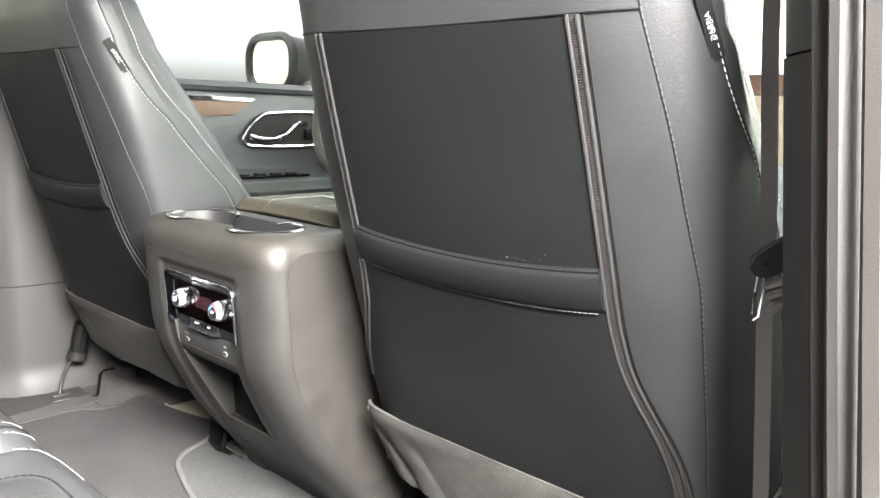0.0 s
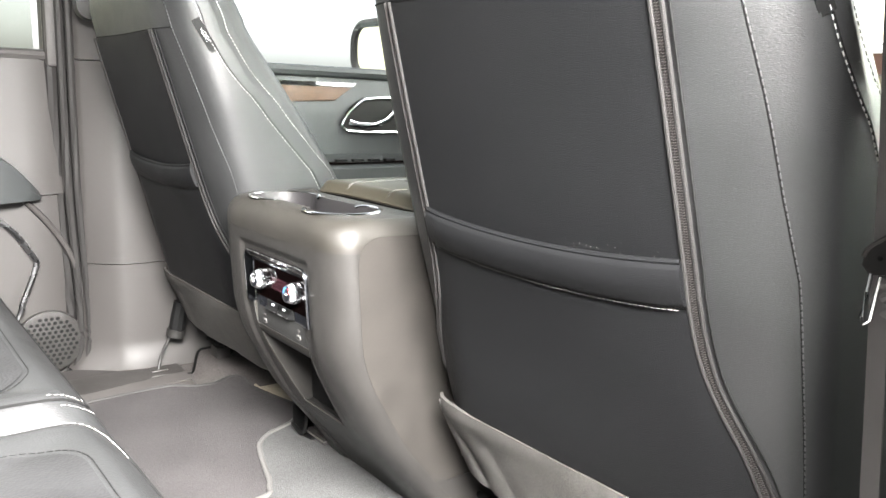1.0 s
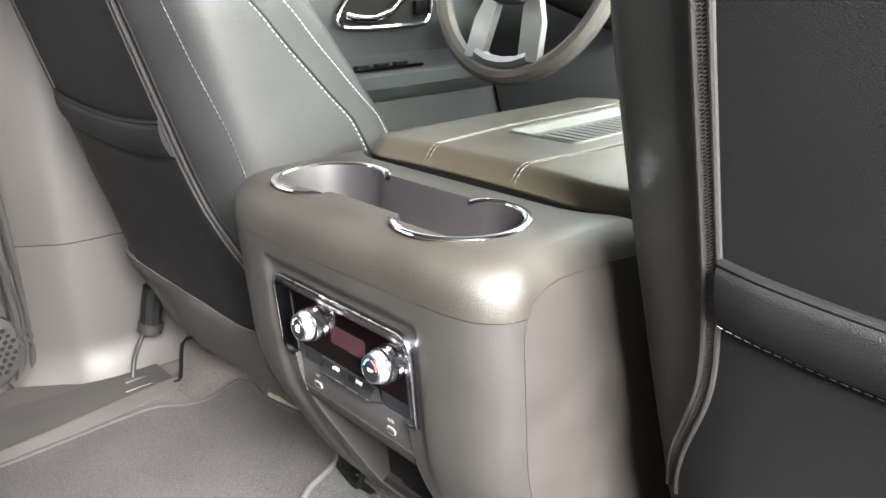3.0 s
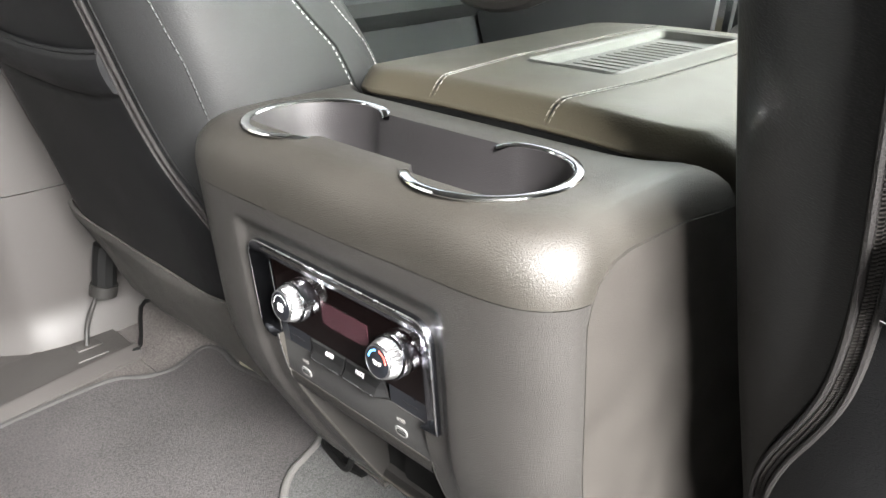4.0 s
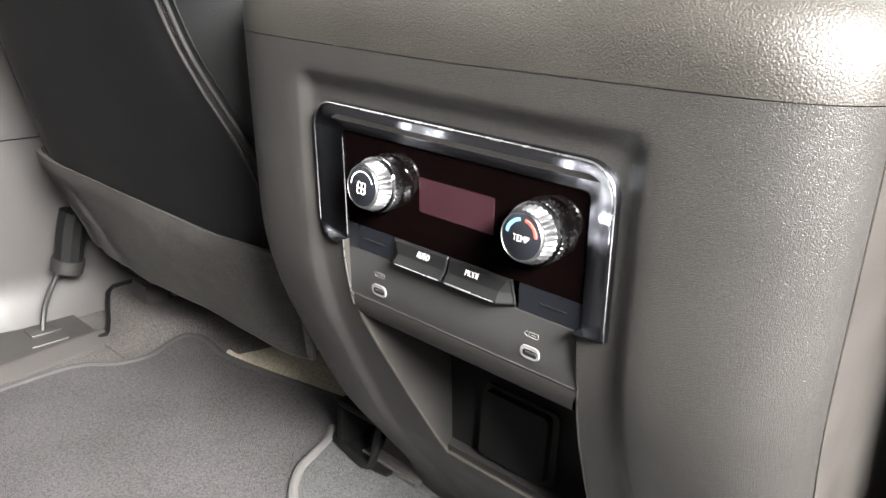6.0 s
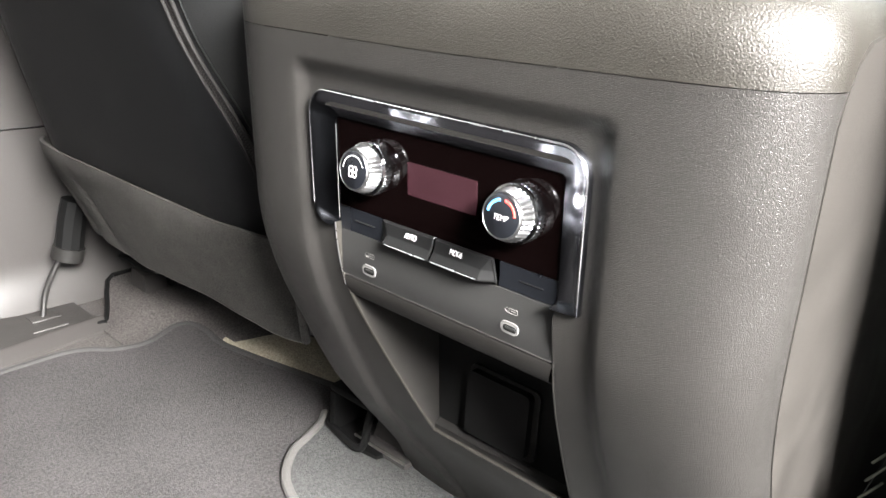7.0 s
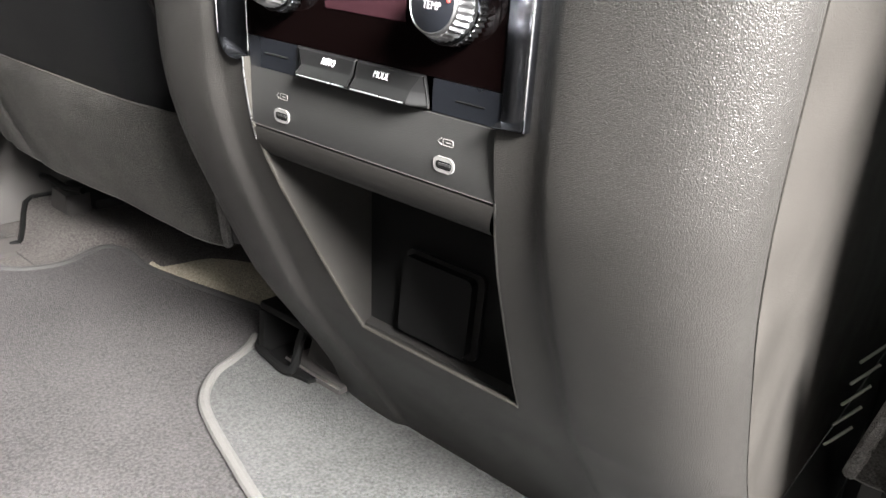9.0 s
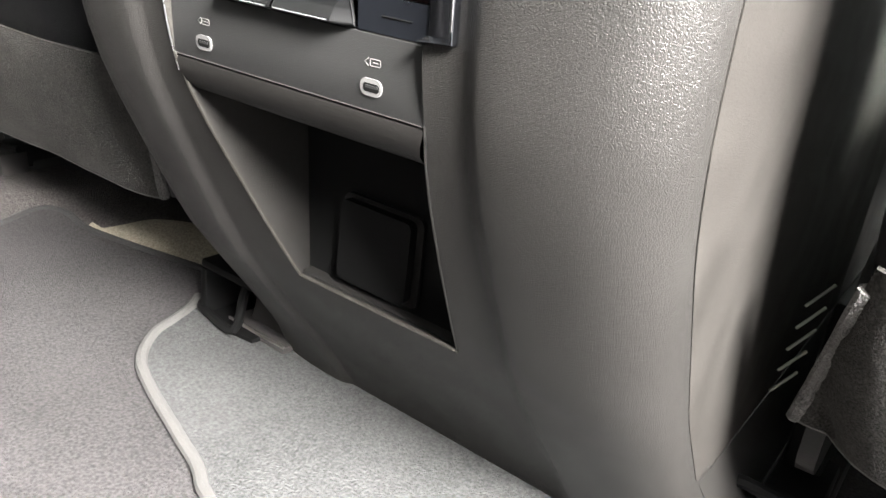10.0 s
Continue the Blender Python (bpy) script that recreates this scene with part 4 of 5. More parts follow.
        part("port_sign", bm, SIGN_GREY, po)


def pocket(d, L):
    """Wedge-shaped storage pocket under the port plate."""
    yb = 0.083
    z1, z0 = 0.277, 0.154
    zz = spread(z1, z0, 8)
    left_front = [(-0.0755 + 0.028 * k / 7, rear_y(z), z) for k, z in enumerate(zz)]
    left_back = [(-0.0700 + 0.010 * k / 7, yb, z) for k, z in enumerate(spread(0.262, 0.149, 8))]
    part("pocket_wall", loft([[L(a) for a in left_front], [L((f[0] * 0.5 + b[0] * 0.5 - 0.0015, f[1] * 0.5 + b[1] * 0.5, f[2] * 0.5 + b[2] * 0.5)) for f, b in zip(left_front, left_back)], [L(a) for a in left_back]], False), TAUPE, d)
    right_front = [(0.0755 - 0.011 * k / 7, rear_y(z), z) for k, z in enumerate(zz)]
    right_back = [(0.0700 - 0.0065 * k / 7, yb, z) for k, z in enumerate(spread(0.262, 0.149, 8))]
    # right side, floor and back coloured dark to paint in the pocket's shade
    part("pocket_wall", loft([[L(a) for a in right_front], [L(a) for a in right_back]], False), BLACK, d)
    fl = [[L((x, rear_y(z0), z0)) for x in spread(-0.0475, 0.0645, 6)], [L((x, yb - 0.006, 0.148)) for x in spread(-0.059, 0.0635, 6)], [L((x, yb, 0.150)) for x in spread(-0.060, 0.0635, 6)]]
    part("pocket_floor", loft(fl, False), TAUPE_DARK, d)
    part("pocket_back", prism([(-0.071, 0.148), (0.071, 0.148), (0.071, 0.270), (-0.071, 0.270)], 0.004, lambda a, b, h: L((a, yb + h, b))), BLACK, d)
    lid = part("socket_lid", prism(rounded(-0.031, 0.156, 0.019, 0.203, 0.004, 4), 0.008, lambda a, b, h: L((a, yb - h, b)), 0.0015), BLACK, d, "black socket lid")
    part("lid_frame", prism(rounded(-0.0335, 0.1535, 0.0235, 0.2055, 0.005, 4), 0.0025, lambda a, b, h: L((a, yb - h, b)), 0.0008), TAUPE_DARK, lid)
    for s, ln in ((-1, left_front), (1, right_front)):
        part("pocket_edge", tube([L((a[0], a[1], a[2])) for a in ln], 0.0011 if s < 0 else 0.0006, 6), TAUPE_SMOOTH if s < 0 else TAUPE_DARK, d)
    part("pocket_edge", tube([L((x, rear_y(z0), z0)) for x in spread(-0.0475, 0.0645, 6)], 0.0014, 6), TAUPE_SMOOTH, d)


console()


# ---- armrest lid ----
def armrest():
    base = (0, 0.28, 0.4)
    L = shift(base)
    d = thing("armrest_lid", "taupe leather armrest lid with pale stitching and tray", "armrest", at=base)
    TX0, TX1, TY0, TY1 = -0.045, 0.034, 0.235, 0.44
    def top(x, y):
        crown = 0.475 - 0.010 * (abs(x) / 0.18) ** 3
        rear = max(0, (0.150 - y) / 0.018)
        z = crown - 0.0145 * min(1, rear) ** 2
        e = max(0, (abs(x) - 0.145) / 0.032)
        return z - 0.034 * e ** 2.2
    xs = sorted(set(spread(-0.177, -0.10, 18) + spread(-0.10, 0.10, 14) + spread(0.10, 0.177, 18) + [TX0, TX1]))
    ys = sorted(set(spread(0.131, 0.15, 5) + spread(0.15, 0.47, 18) + [TY0, TY1]))
    bm = bmesh.new()
    def bend(x, y):
        return y + lid_bend(x) * max(0, 1 - (y - 0.131) / 0.16)
    g = [[bm.verts.new(L((x, bend(x, y), top(x, y)))) for x in xs] for y in ys]
    rear_row = [v.co.copy() for v in g[0]]
    for j in range(len(ys) - 1):
        for i in range(len(xs) - 1):
            if TX0 - 1e-6 <= xs[i] and xs[i + 1] <= TX1 + 1e-6 and TY0 - 1e-6 <= ys[j] and ys[j + 1] <= TY1 + 1e-6:
                continue
            bm.faces.new((g[j][i], g[j][i + 1], g[j + 1][i + 1], g[j + 1][i]))
    # skirts
    for row in (g[-1],):
        low = [bm.verts.new((v.co.x, v.co.y, min(0.44 - base[2], v.co.z - 0.012))) for v in row]
        for i in range(len(row) - 1):
            bm.faces.new((row[i], row[i + 1], low[i + 1], low[i]))
    for col in (0, -1):
        cl = [r[col] for r in g]
        low = [bm.verts.new((v.co.x * 0.975, v.co.y, 0.4275 - base[2])) for v in cl]
        for i in range(len(cl) - 1):
            bm.faces.new((cl[i], cl[i + 1], low[i + 1], low[i]))
    part("pad", bm, ARM_LEATHER, d, "taupe leather pad", sharp=60)
    roll = [[Vector((p.x * (1 - 0.002 * k), p.y + dy, p.z - dz)) for p in rear_row] for k, (dy, dz) in enumerate(((0.0, 0.0), (-0.0008, 0.0015), (-0.0006, 0.003), (0.0016, 0.0048)))]
    part("rear_roll", loft(roll, False), ARM_LEATHER, d, "leather turned down at the lid's rear edge", sharp=60)
    rear_row = roll[-1]
    # lower rear face painted black to stand for the shade of the gap
    part("rear_face", loft([rear_row, [Vector((p.x * 0.99, p.y + 0.010, 0.420 - base[2])) for p in rear_row]], False), BLACK, d, "lid's lower rear face, painted black for the shaded gap")
    rings = [[L((x, y, z)) for x, y in rounded(TX0 - q, TY0 - q, TX1 + q, TY1 + q, r, 5)] for z, q, r in ((0.4745, 0.005, 0.010), (0.4765, 0.002, 0.008), (0.475, -0.001, 0.007), (0.4685, -0.004, 0.006), (0.468, -0.010, 0.006))]
    tr = part("tray", loft(rings, True, (False, True)), TRAY, d, "shallow pale ribbed tray")
    bm = bmesh.new()
    for k in range(14):
        y = TY0 + 0.02 + 0.012 * k
        tube([L((TX0 + 0.012, y, 0.4680)), L(((TX0 + TX1) / 2, y, 0.4682)), L((TX1 - 0.012, y, 0.4680))], 0.0008, 5, bm)
    part("tray_rib", bm, TRAY, tr)
    for s in (-1, 1):
        line = []
        for y in spread(0.132, 0.465, 40):
            x = s * (0.053 + 0.012 * min(1, max(0, (y - 0.14) / 0.1)))
            line.append(L((x, y, top(x, y) + 0.0006)))
        for dx in (-0.0022, 0.0022):
            part("stitching", stitches(line, 0.004, 0.0018, 0.00036, off=(dx, 0, 0)), ARM_THREAD, d, "pale double stitching")
        part("seam", tube([p + Vector((0, 0, -0.0006)) for p in line], 0.0008, 5), THREAD_DARK, d)
    return d


armrest()


# ---- front seats ----
def lean(z):
    return -0.278 * z


SZ = [0.12, 0.24, 0.35, 0.47, 0.60, 0.69, 0.74, 0.77, 0.79, 0.803]
SW = [0.225, 0.234, 0.240, 0.244, 0.245, 0.237, 0.232, 0.222, 0.202, 0.158]
SD = [0.20, 0.195, 0.188, 0.166, 0.112, 0.075, 0.062, 0.054, 0.046, 0.04]
S0 = [0.034, 0.0, 0.0, 0.0, 0.0, 0.0, 0.003, 0.012, 0.026, 0.045]


def soft(z, vals, w=0.02):
    return sum(float(np.interp(z + o, SZ, vals)) for o in (-w, -w / 2, 0, w / 2, w)) / 5


HALF_BACK = [(0.0, 0.0), (0.3, 0.0), (0.55, 0.0), (0.66, 0.0012), (0.75, 0.0055), (0.84, 0.0125), (0.91, 0.021), (0.96, 0.032), (0.99, 0.046), (1.0, 0.062)]


def surf(u, z):
    """How far the rounded back falls forward at half width u."""
    return float(np.interp(abs(u) / soft(z, SW), [a for a, b in HALF_BACK], [b for a, b in HALF_BACK]))


def seat_ring(z):
    W, D, v0 = soft(z, SW), soft(z, SD), float(np.interp(z, SZ, S0))
    half = HALF_BACK
    pts = [(u * W, v0 + v * min(1, D / 0.07)) for u, v in half]
    for k in (0.55, 0.8):
        if D > 0.08:
            pts.append(((1.0 + 0.012 * math.sin(k * 3)) * W, 0.066 + (D - 0.066) * k))
        else:
            pts.append((W, v0 + 0.066 * min(1, D / 0.07) + 0.004 * k))
    DD = max(D, v0 + 0.066 * min(1, D / 0.07) + 0.006)
    pts += [(0.99 * W, DD), (0.985 * W, DD + 0.018), (0.955 * W, DD + 0.038), (0.90 * W, DD + 0.050), (0.82 * W, DD + 0.046), (0.72 * W, DD + 0.022), (0.6 * W, DD - 0.002), (0.35 * W, DD - 0.006), (0.0, DD - 0.008)]
    full = pts + [(-u, v) for u, v in pts[-2:0:-1]]
    return [Vector((u, lean(z) + v, z)) for u, v in full], len(pts)


def zip_u(z, s=-1):
    """Distance of a zip from the middle at height z: they flare out near the bottom, the outer one leans in at the top."""
    return (0.0 if s < 0 else -0.009 * max(0.0, min(1.0, (z - 0.48) / 0.21))) + sum(float(np.interp(z + o, [0.24, 0.27, 0.29, 0.32, 0.35, 0.38, 0.41, 0.46, 0.60, 0.70], [0.204, 0.204, 0.203, 0.196, 0.184, 0.1695, 0.161, 0.156, 0.155, 0.153])) for o in (-0.02, -0.01, 0, 0.01, 0.02)) / 5


def pocket_top(u):
    return 0.476 + 0.010 * (u / 0.156) ** 2


def build_seat():
    d = thing("car_seat", "black leather front passenger seat with a zipped map-pocket back", "car seat", "front seats", at=(0, 0, 0))
    zs = spread(0.12, 0.70, 40) + spread(0.71, 0.803, 12)
    rings = [seat_ring(z)[0] for z in zs]
    back = part("backrest", loft(rings), LEATHER, d, "black grained leather backrest", sharp=80)

    def on_side(z, frac, s):
        """A place on the side of the backrest: frac 0 at the rear rim seam, 1 at the front seam."""
        ring, n = seat_ring(z)
        if frac == 0:
            f = float(np.interp(z, [0.20, 0.48, 0.69, 0.80], [0.965, 0.94, 0.84, 0.82]))
            k = next(i for i in range(1, 10) if HALF_BACK[i][0] >= f)
            a = ring[k - 1].lerp(ring[k], (f - HALF_BACK[k - 1][0]) / (HALF_BACK[k][0] - HALF_BACK[k - 1][0]))
        else:
            i = 12 - 3.8 * float(np.interp(z, [0.48, 0.69], [0, 1]))
            k = min(11, int(i))
            a = ring[k].lerp(ring[k + 1], i - k)
        return Vector((s * a.x, a.y, a.z))
    # panel between the zips
    def fp(t, z):
        u = t * (zip_u(z, t) + 0.004)
        bulge = -0.0045 - 0.003 * (1 - t * t)
        return (u, lean(z) + surf(u, z) + bulge, z)
    part("back_panel", thick_sheet(fp, spread(-1, 1, 21), spread(0.238, 0.687, 40), (0, 0.006, 0)), VINYL, d, "smooth black vinyl back panel", sharp=60)
    # map pocket: padded band above the stitch line, flat below
    def fm(t, q):
        top = pocket_top(t * 0.156)
        z = 0.236 + (top - 0.236) * q
        u = t * (zip_u(z, t) + 0.001)
        below = top - z
        if below < 0.036:
            out = -0.0125 - 0.0065 * math.sin(math.pi * min(1, (0.036 - below) / 0.036 * 0.8 + 0.1))
            out = out if below > 0.004 else -0.0115 - 0.004 * (below / 0.004)
        else:
            out = -0.0085 - 0.0012 * math.sin(3 * math.pi * q) * (1 - t * t)
            if below < 0.042:
                out = -0.0078
        wob = 0.0012 * noise.noise(Vector((u * 9, z * 9, 3.1)))
        return (u, lean(z) + surf(u, z) + out * (1 - 0.35 * abs(t) ** 6) + wob, z)
    qs = spread(0, 0.80, 24) + [0.82 + 0.18 * k / 20 for k in range(21)]
    part("map_pocket", thick_sheet(fm, spread(-1, 1, 31), qs, (0, 0.006, 0)), VINYL, d, "black vinyl map pocket with padded upper band", sharp=60)
    ts = spread(-0.995, 0.995, 44)
    part("pocket_lip", tube([Vector(fm(t, 1.0)) + Vector((0, 0.001, 0)) for t in ts], 0.0028, 7), VINYL, d)
    lin = []
    for t in ts:
        top = pocket_top(t * 0.156)
        q = (top - 0.038 - 0.236) / (top - 0.236)
        lin.append(Vector(fm(t, q)) + Vector((0, -0.0042, 0)))
    part("pocket_stitching", stitches(lin, 0.0034, 0.0020, 0.00028), ARM_THREAD, d, "pale stitch line")
    # zips
    for s in (-1, 1):
        zz = spread(0.264 if s > 0 else 0.285, 0.689, 70)

        def on_back(z, w, out):
            return Vector((s * (zip_u(z, s) + w), lean(z) + surf(zip_u(z, s) + w, z) - out, z))
        zp = part("zipper", loft([[on_back(z, w, 0.0048) for w in spread(0.0, 0.0125, 5)] for z in zz], False), ZIP_TAPE, d, "grey zipper tape")
        for w, r in ((0.0016, 0.0021), (0.0108, 0.0021)):
            part("zipper_cord", tube([on_back(z, w, 0.0054) for z in zz], r, 8, flat=0.8), ZIP_TAPE, zp)
        part("zipper_seam", tube([on_back(z, 0.0138, 0.0014) for z in zz], 0.0008, 5), THREAD_DARK, zp)
        bm = bmesh.new()
        for k, z in enumerate(spread(0.268 if s > 0 else 0.29, 0.686, 210)):
            for w in (0.0050, 0.0074):
                c = on_back(z, w, 0.0058)
                tube([c + Vector((-0.0010, 0, -0.0005)), c, c + Vector((0.0010, 0, 0.0005))], 0.00045, 4, bm)
        tagged(part("zipper_teeth", bm, ZIP_COIL, zp), kind="stuff")
    # seams
    line = [on_side(z, 0, 1) for z in spread(0.20, 0.80, 50)]
    part("rim_seam", tube([p + Vector((0, -0.0001, 0)) for p in line], 0.0009, 6), THREAD_DARK, d)
    part("rim_stitching", stitches([p + Vector((0.001, -0.0007, 0)) for p in line], 0.0036, 0.0022, 0.0006), GREY_THREAD, d, "grey stitching")
    for s in (-1, 1):
        line = [on_side(z, 1, s) for z in spread(0.18, 0.79, 60)]
        part("bolster_seam", tube([p + Vector((s * 0.0002, 0, 0)) for p in line], 0.0011, 5), THREAD_DARK, d)
        part("bolster_stitching", stitches([p + Vector((s * 0.0012, -0.004, 0)) for p in line], 0.0034, 0.0030, 0.00052), THREAD, d, "pale stitching")
        part("bolster_stitching", stitches([p + Vector((s * 0.0004, 0.032, 0)) for p in line], 0.0030, 0.0024, 0.00050), THREAD, d, "pale stitching")
    ring, n = seat_ring(0.689)
    arc = [p + Vector((0, -0.001, 0.003 * abs(p.x / 0.2) ** 2)) for p in [Vector((-q.x, q.y, q.z)) for q in ring[6:0:-1]] + ring[:6]]
    part("top_seam", tube(arc, 0.0011, 6), THREAD_DARK, d)
    # tag
    c = on_side(0.684, 1, 1)
    along = (on_side(0.69, 1, 1) - on_side(0.64, 1, 1)).normalized()
    nrm = Vector((0.9, -0.436, 0))
    nrm = (nrm - along * nrm.dot(along)).normalized()
    side = along.cross(nrm).normalized()
    def tg(a, b, h):
        return c + along * a + side * b + nrm * (h + 0.0016)
    tag = part("airbag_tag", prism(rounded(-0.026, -0.012, 0.026, 0.001, 0.001, 2), 0.0014, tg, 0.0003), BLACK, d, "small black woven airbag tag")
    m = Matrix((( -along.x, -side.x, nrm.x, 0), (-along.y, -side.y, nrm.y, 0), (-along.z, -side.z, nrm.z, 0), (0, 0, 0, 1)))
    text_mesh("AIRBAG", 0.0066, Matrix.Translation(tg(0, -0.0055, 0.0016)) @ m.to_3x3().to_4x4(), WHITE_PRINT, "tag_word", tag, stretch=0.95)
    # felt skirt at the bottom, creased
    def fs(t, q):
        z = 0.243 - 0.104 * q - 0.018 * q * (1 - abs(t)) * 0.3
        u = t * 0.226 - 0.018 * q * (0.4 + 0.6 * abs(t))
        fold = 1 - abs(math.sin((t + 1) * 11 - q * 4.2))
        crease = 0.0075 * fold ** 3 * max(0, min(1, -1.7 * t - 0.25)) * min(1, 1.6 * q) - 0.003 * math.sin(t * 5 + q * 3)
        crease += 0.0016 * noise.noise(Vector((u * 30, z * 30, 1.7)))
        return (u, lean(z) + 0.45 * surf(u, z) - 0.0108 - 0.003 * min(1, q * 8) + 0.014 * q + crease * min(1, 0.15 + q * 3) + 0.003 * abs(t) ** 40, z)
    part("felt_skirt", thick_sheet(fs, spread(-1, 1, 61), spread(0, 1, 16), (0, 0.005, 0)), SKIRT, d, "grey felt skirt with creases", sharp=60)
    part("skirt_hem", tube([Vector(fs(t, 1.0)) + Vector((0, 0.002, -0.0004)) for t in spread(-0.99, 0.99, 60)], 0.0016, 6), BINDING, d, "pale frayed hem")
    # frayed side edges, their colour raised to stand for light on them
    for t in (-0.995, 0.995):
        part("skirt_edge", tube([Vector(fs(t, q)) + Vector((0, 0.0015, 0)) for q in spread(0.1, 1.0, 14)], 0.0038, 8), LIT_FLEECE, d, "frayed edge, colour paled as if lit")
    # cushion and base
    rings = []
    for y, zt, w in ((0.06, 0.27, 0.20), (0.075, 0.30, 0.235), (0.12, 0.315, 0.248), (0.25, 0.318, 0.254), (0.40, 0.33, 0.256), (0.48, 0.332, 0.25), (0.52, 0.318, 0.235), (0.535, 0.28, 0.21)):
        rings.append([(a, y, b) for a, b in rounded(-w + 0.03, 0.16, w - 0.03, zt + 0.02, (0.02, 0.02, 0.05, 0.05), 6)])
    part("seat_cushion", loft(rings), LEATHER, d, "black leather seat cushion", sharp=60)
    for s in (-1, 1):
        part("side_valance", prism(rounded(0.02, 0.085, 0.50, 0.225, 0.03, 5), 0.010, lambda a, b, h: Vector((s * (0.228 + h), a, b)), 0.004), TAUPE_DARK, d, "dark plastic seat side cover")
        part("seat_rail", make_box((s * 0.240 - 0.022, 0.08, 0.006), (s * 0.240 + 0.022, 0.5, 0.035), 0.004), TAUPE_DARK, d)
        rb = part("rail_bracket", make_box((s * 0.240 - 0.034, 0.030, 0.012), (s * 0.240 + 0.036, 0.080, 0.019), 0.002), TRIM_GREY, d, "grey rail end cover")
        part("cover_face", prism([(-0.020, 0.019), (0.024, 0.019), (0.021, 0.046), (-0.012, 0.048)], 0.030, lambda a, b, h: Vector((s * 0.240 + a, 0.044 + h, b)), 0.003), TRIM_GREY, rb)
        part("cover_rim", tube([(s * 0.240 - 0.033, 0.031, 0.019), (s * 0.240, 0.0295, 0.0195), (s * 0.240 + 0.035, 0.031, 0.019)], 0.0012, 6), STEEL, rb, "bright rim")
        part("latch_rod", tube([(s * 0.240 - 0.05, 0.050, 0.052), (s * 0.240 - 0.02, 0.046, 0.058), (s * 0.240 + 0.02, 0.046, 0.056), (s * 0.240 + 0.05, 0.052, 0.060)], 0.0042, 7), BLACK, rb)
        part("rail_clamp", make_box((s * 0.240 - 0.014, 0.06, 0.026), (s * 0.240 + 0.02, 0.12, 0.055), 0.004), BLACK, d)
        part("rail_riser", make_box((s * 0.240 - 0.012, 0.09, 0.03), (s * 0.240 + 0.012, 0.44, 0.17), 0.004), BLACK, d)
    bm = bmesh.new()
    for k in range(5):
        y = 0.06 + 0.05 * k
        tube([(-0.17, y, 0.145), (-0.08, y + 0.01, 0.135), (0.0, y, 0.13), (0.08, y + 0.01, 0.135), (0.17, y, 0.145)], 0.003, 6, bm)
    part("seat_springs", bm, STEEL, d, "wire seat springs")
    # light through the slatted seat side, built as pale slanted bars
    for k in range(5):
        z = 0.130 + 0.0135 * k
        part("slit_light_bar", tube([(-0.262 + 0.001 * k, 0.030, z), (-0.256 + 0.001 * k, 0.032, z + 0.009), (-0.252 + 0.001 * k, 0.034, z + 0.015)], 0.0009, 7), SLIT_LIGHT, d, "stripe of light through seat side slits, built as a bar")
    part("seat_pan", make_box((-0.22, 0.05, 0.15), (0.22, 0.5, 0.175), 0.004), BLACK, d)
    # posts and headrest
    for s in (-1, 1):
        part("headrest_post", tube([(s * 0.07, lean(0.79) + 0.06, 0.78), (s * 0.07, lean(0.83) + 0.06, 0.83), (s * 0.068, lean(0.88) + 0.06, 0.88)], 0.006, 8), CHROME, d, "chrome post")
        part("post_guide", make_box((s * 0.07 - 0.014, lean(0.8) + 0.045, 0.80), (s * 0.07 + 0.014, lean(0.8) + 0.075, 0.812), 0.003), BLACK, d)
    rings = []
    for z, w, t in ((0.845, 0.10, 0.02), (0.852, 0.13, 0.04), (0.90, 0.145, 0.055), (0.97, 0.14, 0.05), (1.01, 0.125, 0.036), (1.025, 0.10, 0.02)):
        rings.append([(a, lean(z) + 0.055 + b, z) for a, b in rounded(-w, -t, w, t, t * 0.9, 5)])
    part("headrest", loft(rings), LEATHER, d, "black leather headrest", sharp=80)
    return d


seat = build_seat()
seat.matrix_world = Matrix.Translation((0.446, 0.168, 0))
driver = copy_thing(seat, Matrix.Translation((-0.436, 0.127, 0)))
tagged(driver, "black leather driver's seat with a zipped map-pocket back")
for ch in driver.children:
    if ch.name.startswith("pocket_stitching"):
        ch.data = ch.data.copy()
        ch.data.materials[0] = THREAD_DARK
        tagged(ch, "dark stitch line")


# specks of lint on the passenger seat's pocket
rng = random.Random(4)
bm = bmesh.new()
for k in range(20):
    u = rng.uniform(0.03, 0.145)
    z = pocket_top(u) + abs(rng.gauss(0, 0.006)) + 0.002
    c = Vector((u, lean(z) - 0.0075, z))
    v = Vector((rng.uniform(-1, 1), 0, rng.uniform(-1, 1))) * 0.0006
    tube([c - v, c, c + v], 0.00016, 4, bm)
tagged(part("lint", bm, ARM_THREAD, seat, "pale specks of lint"), kind="stuff")


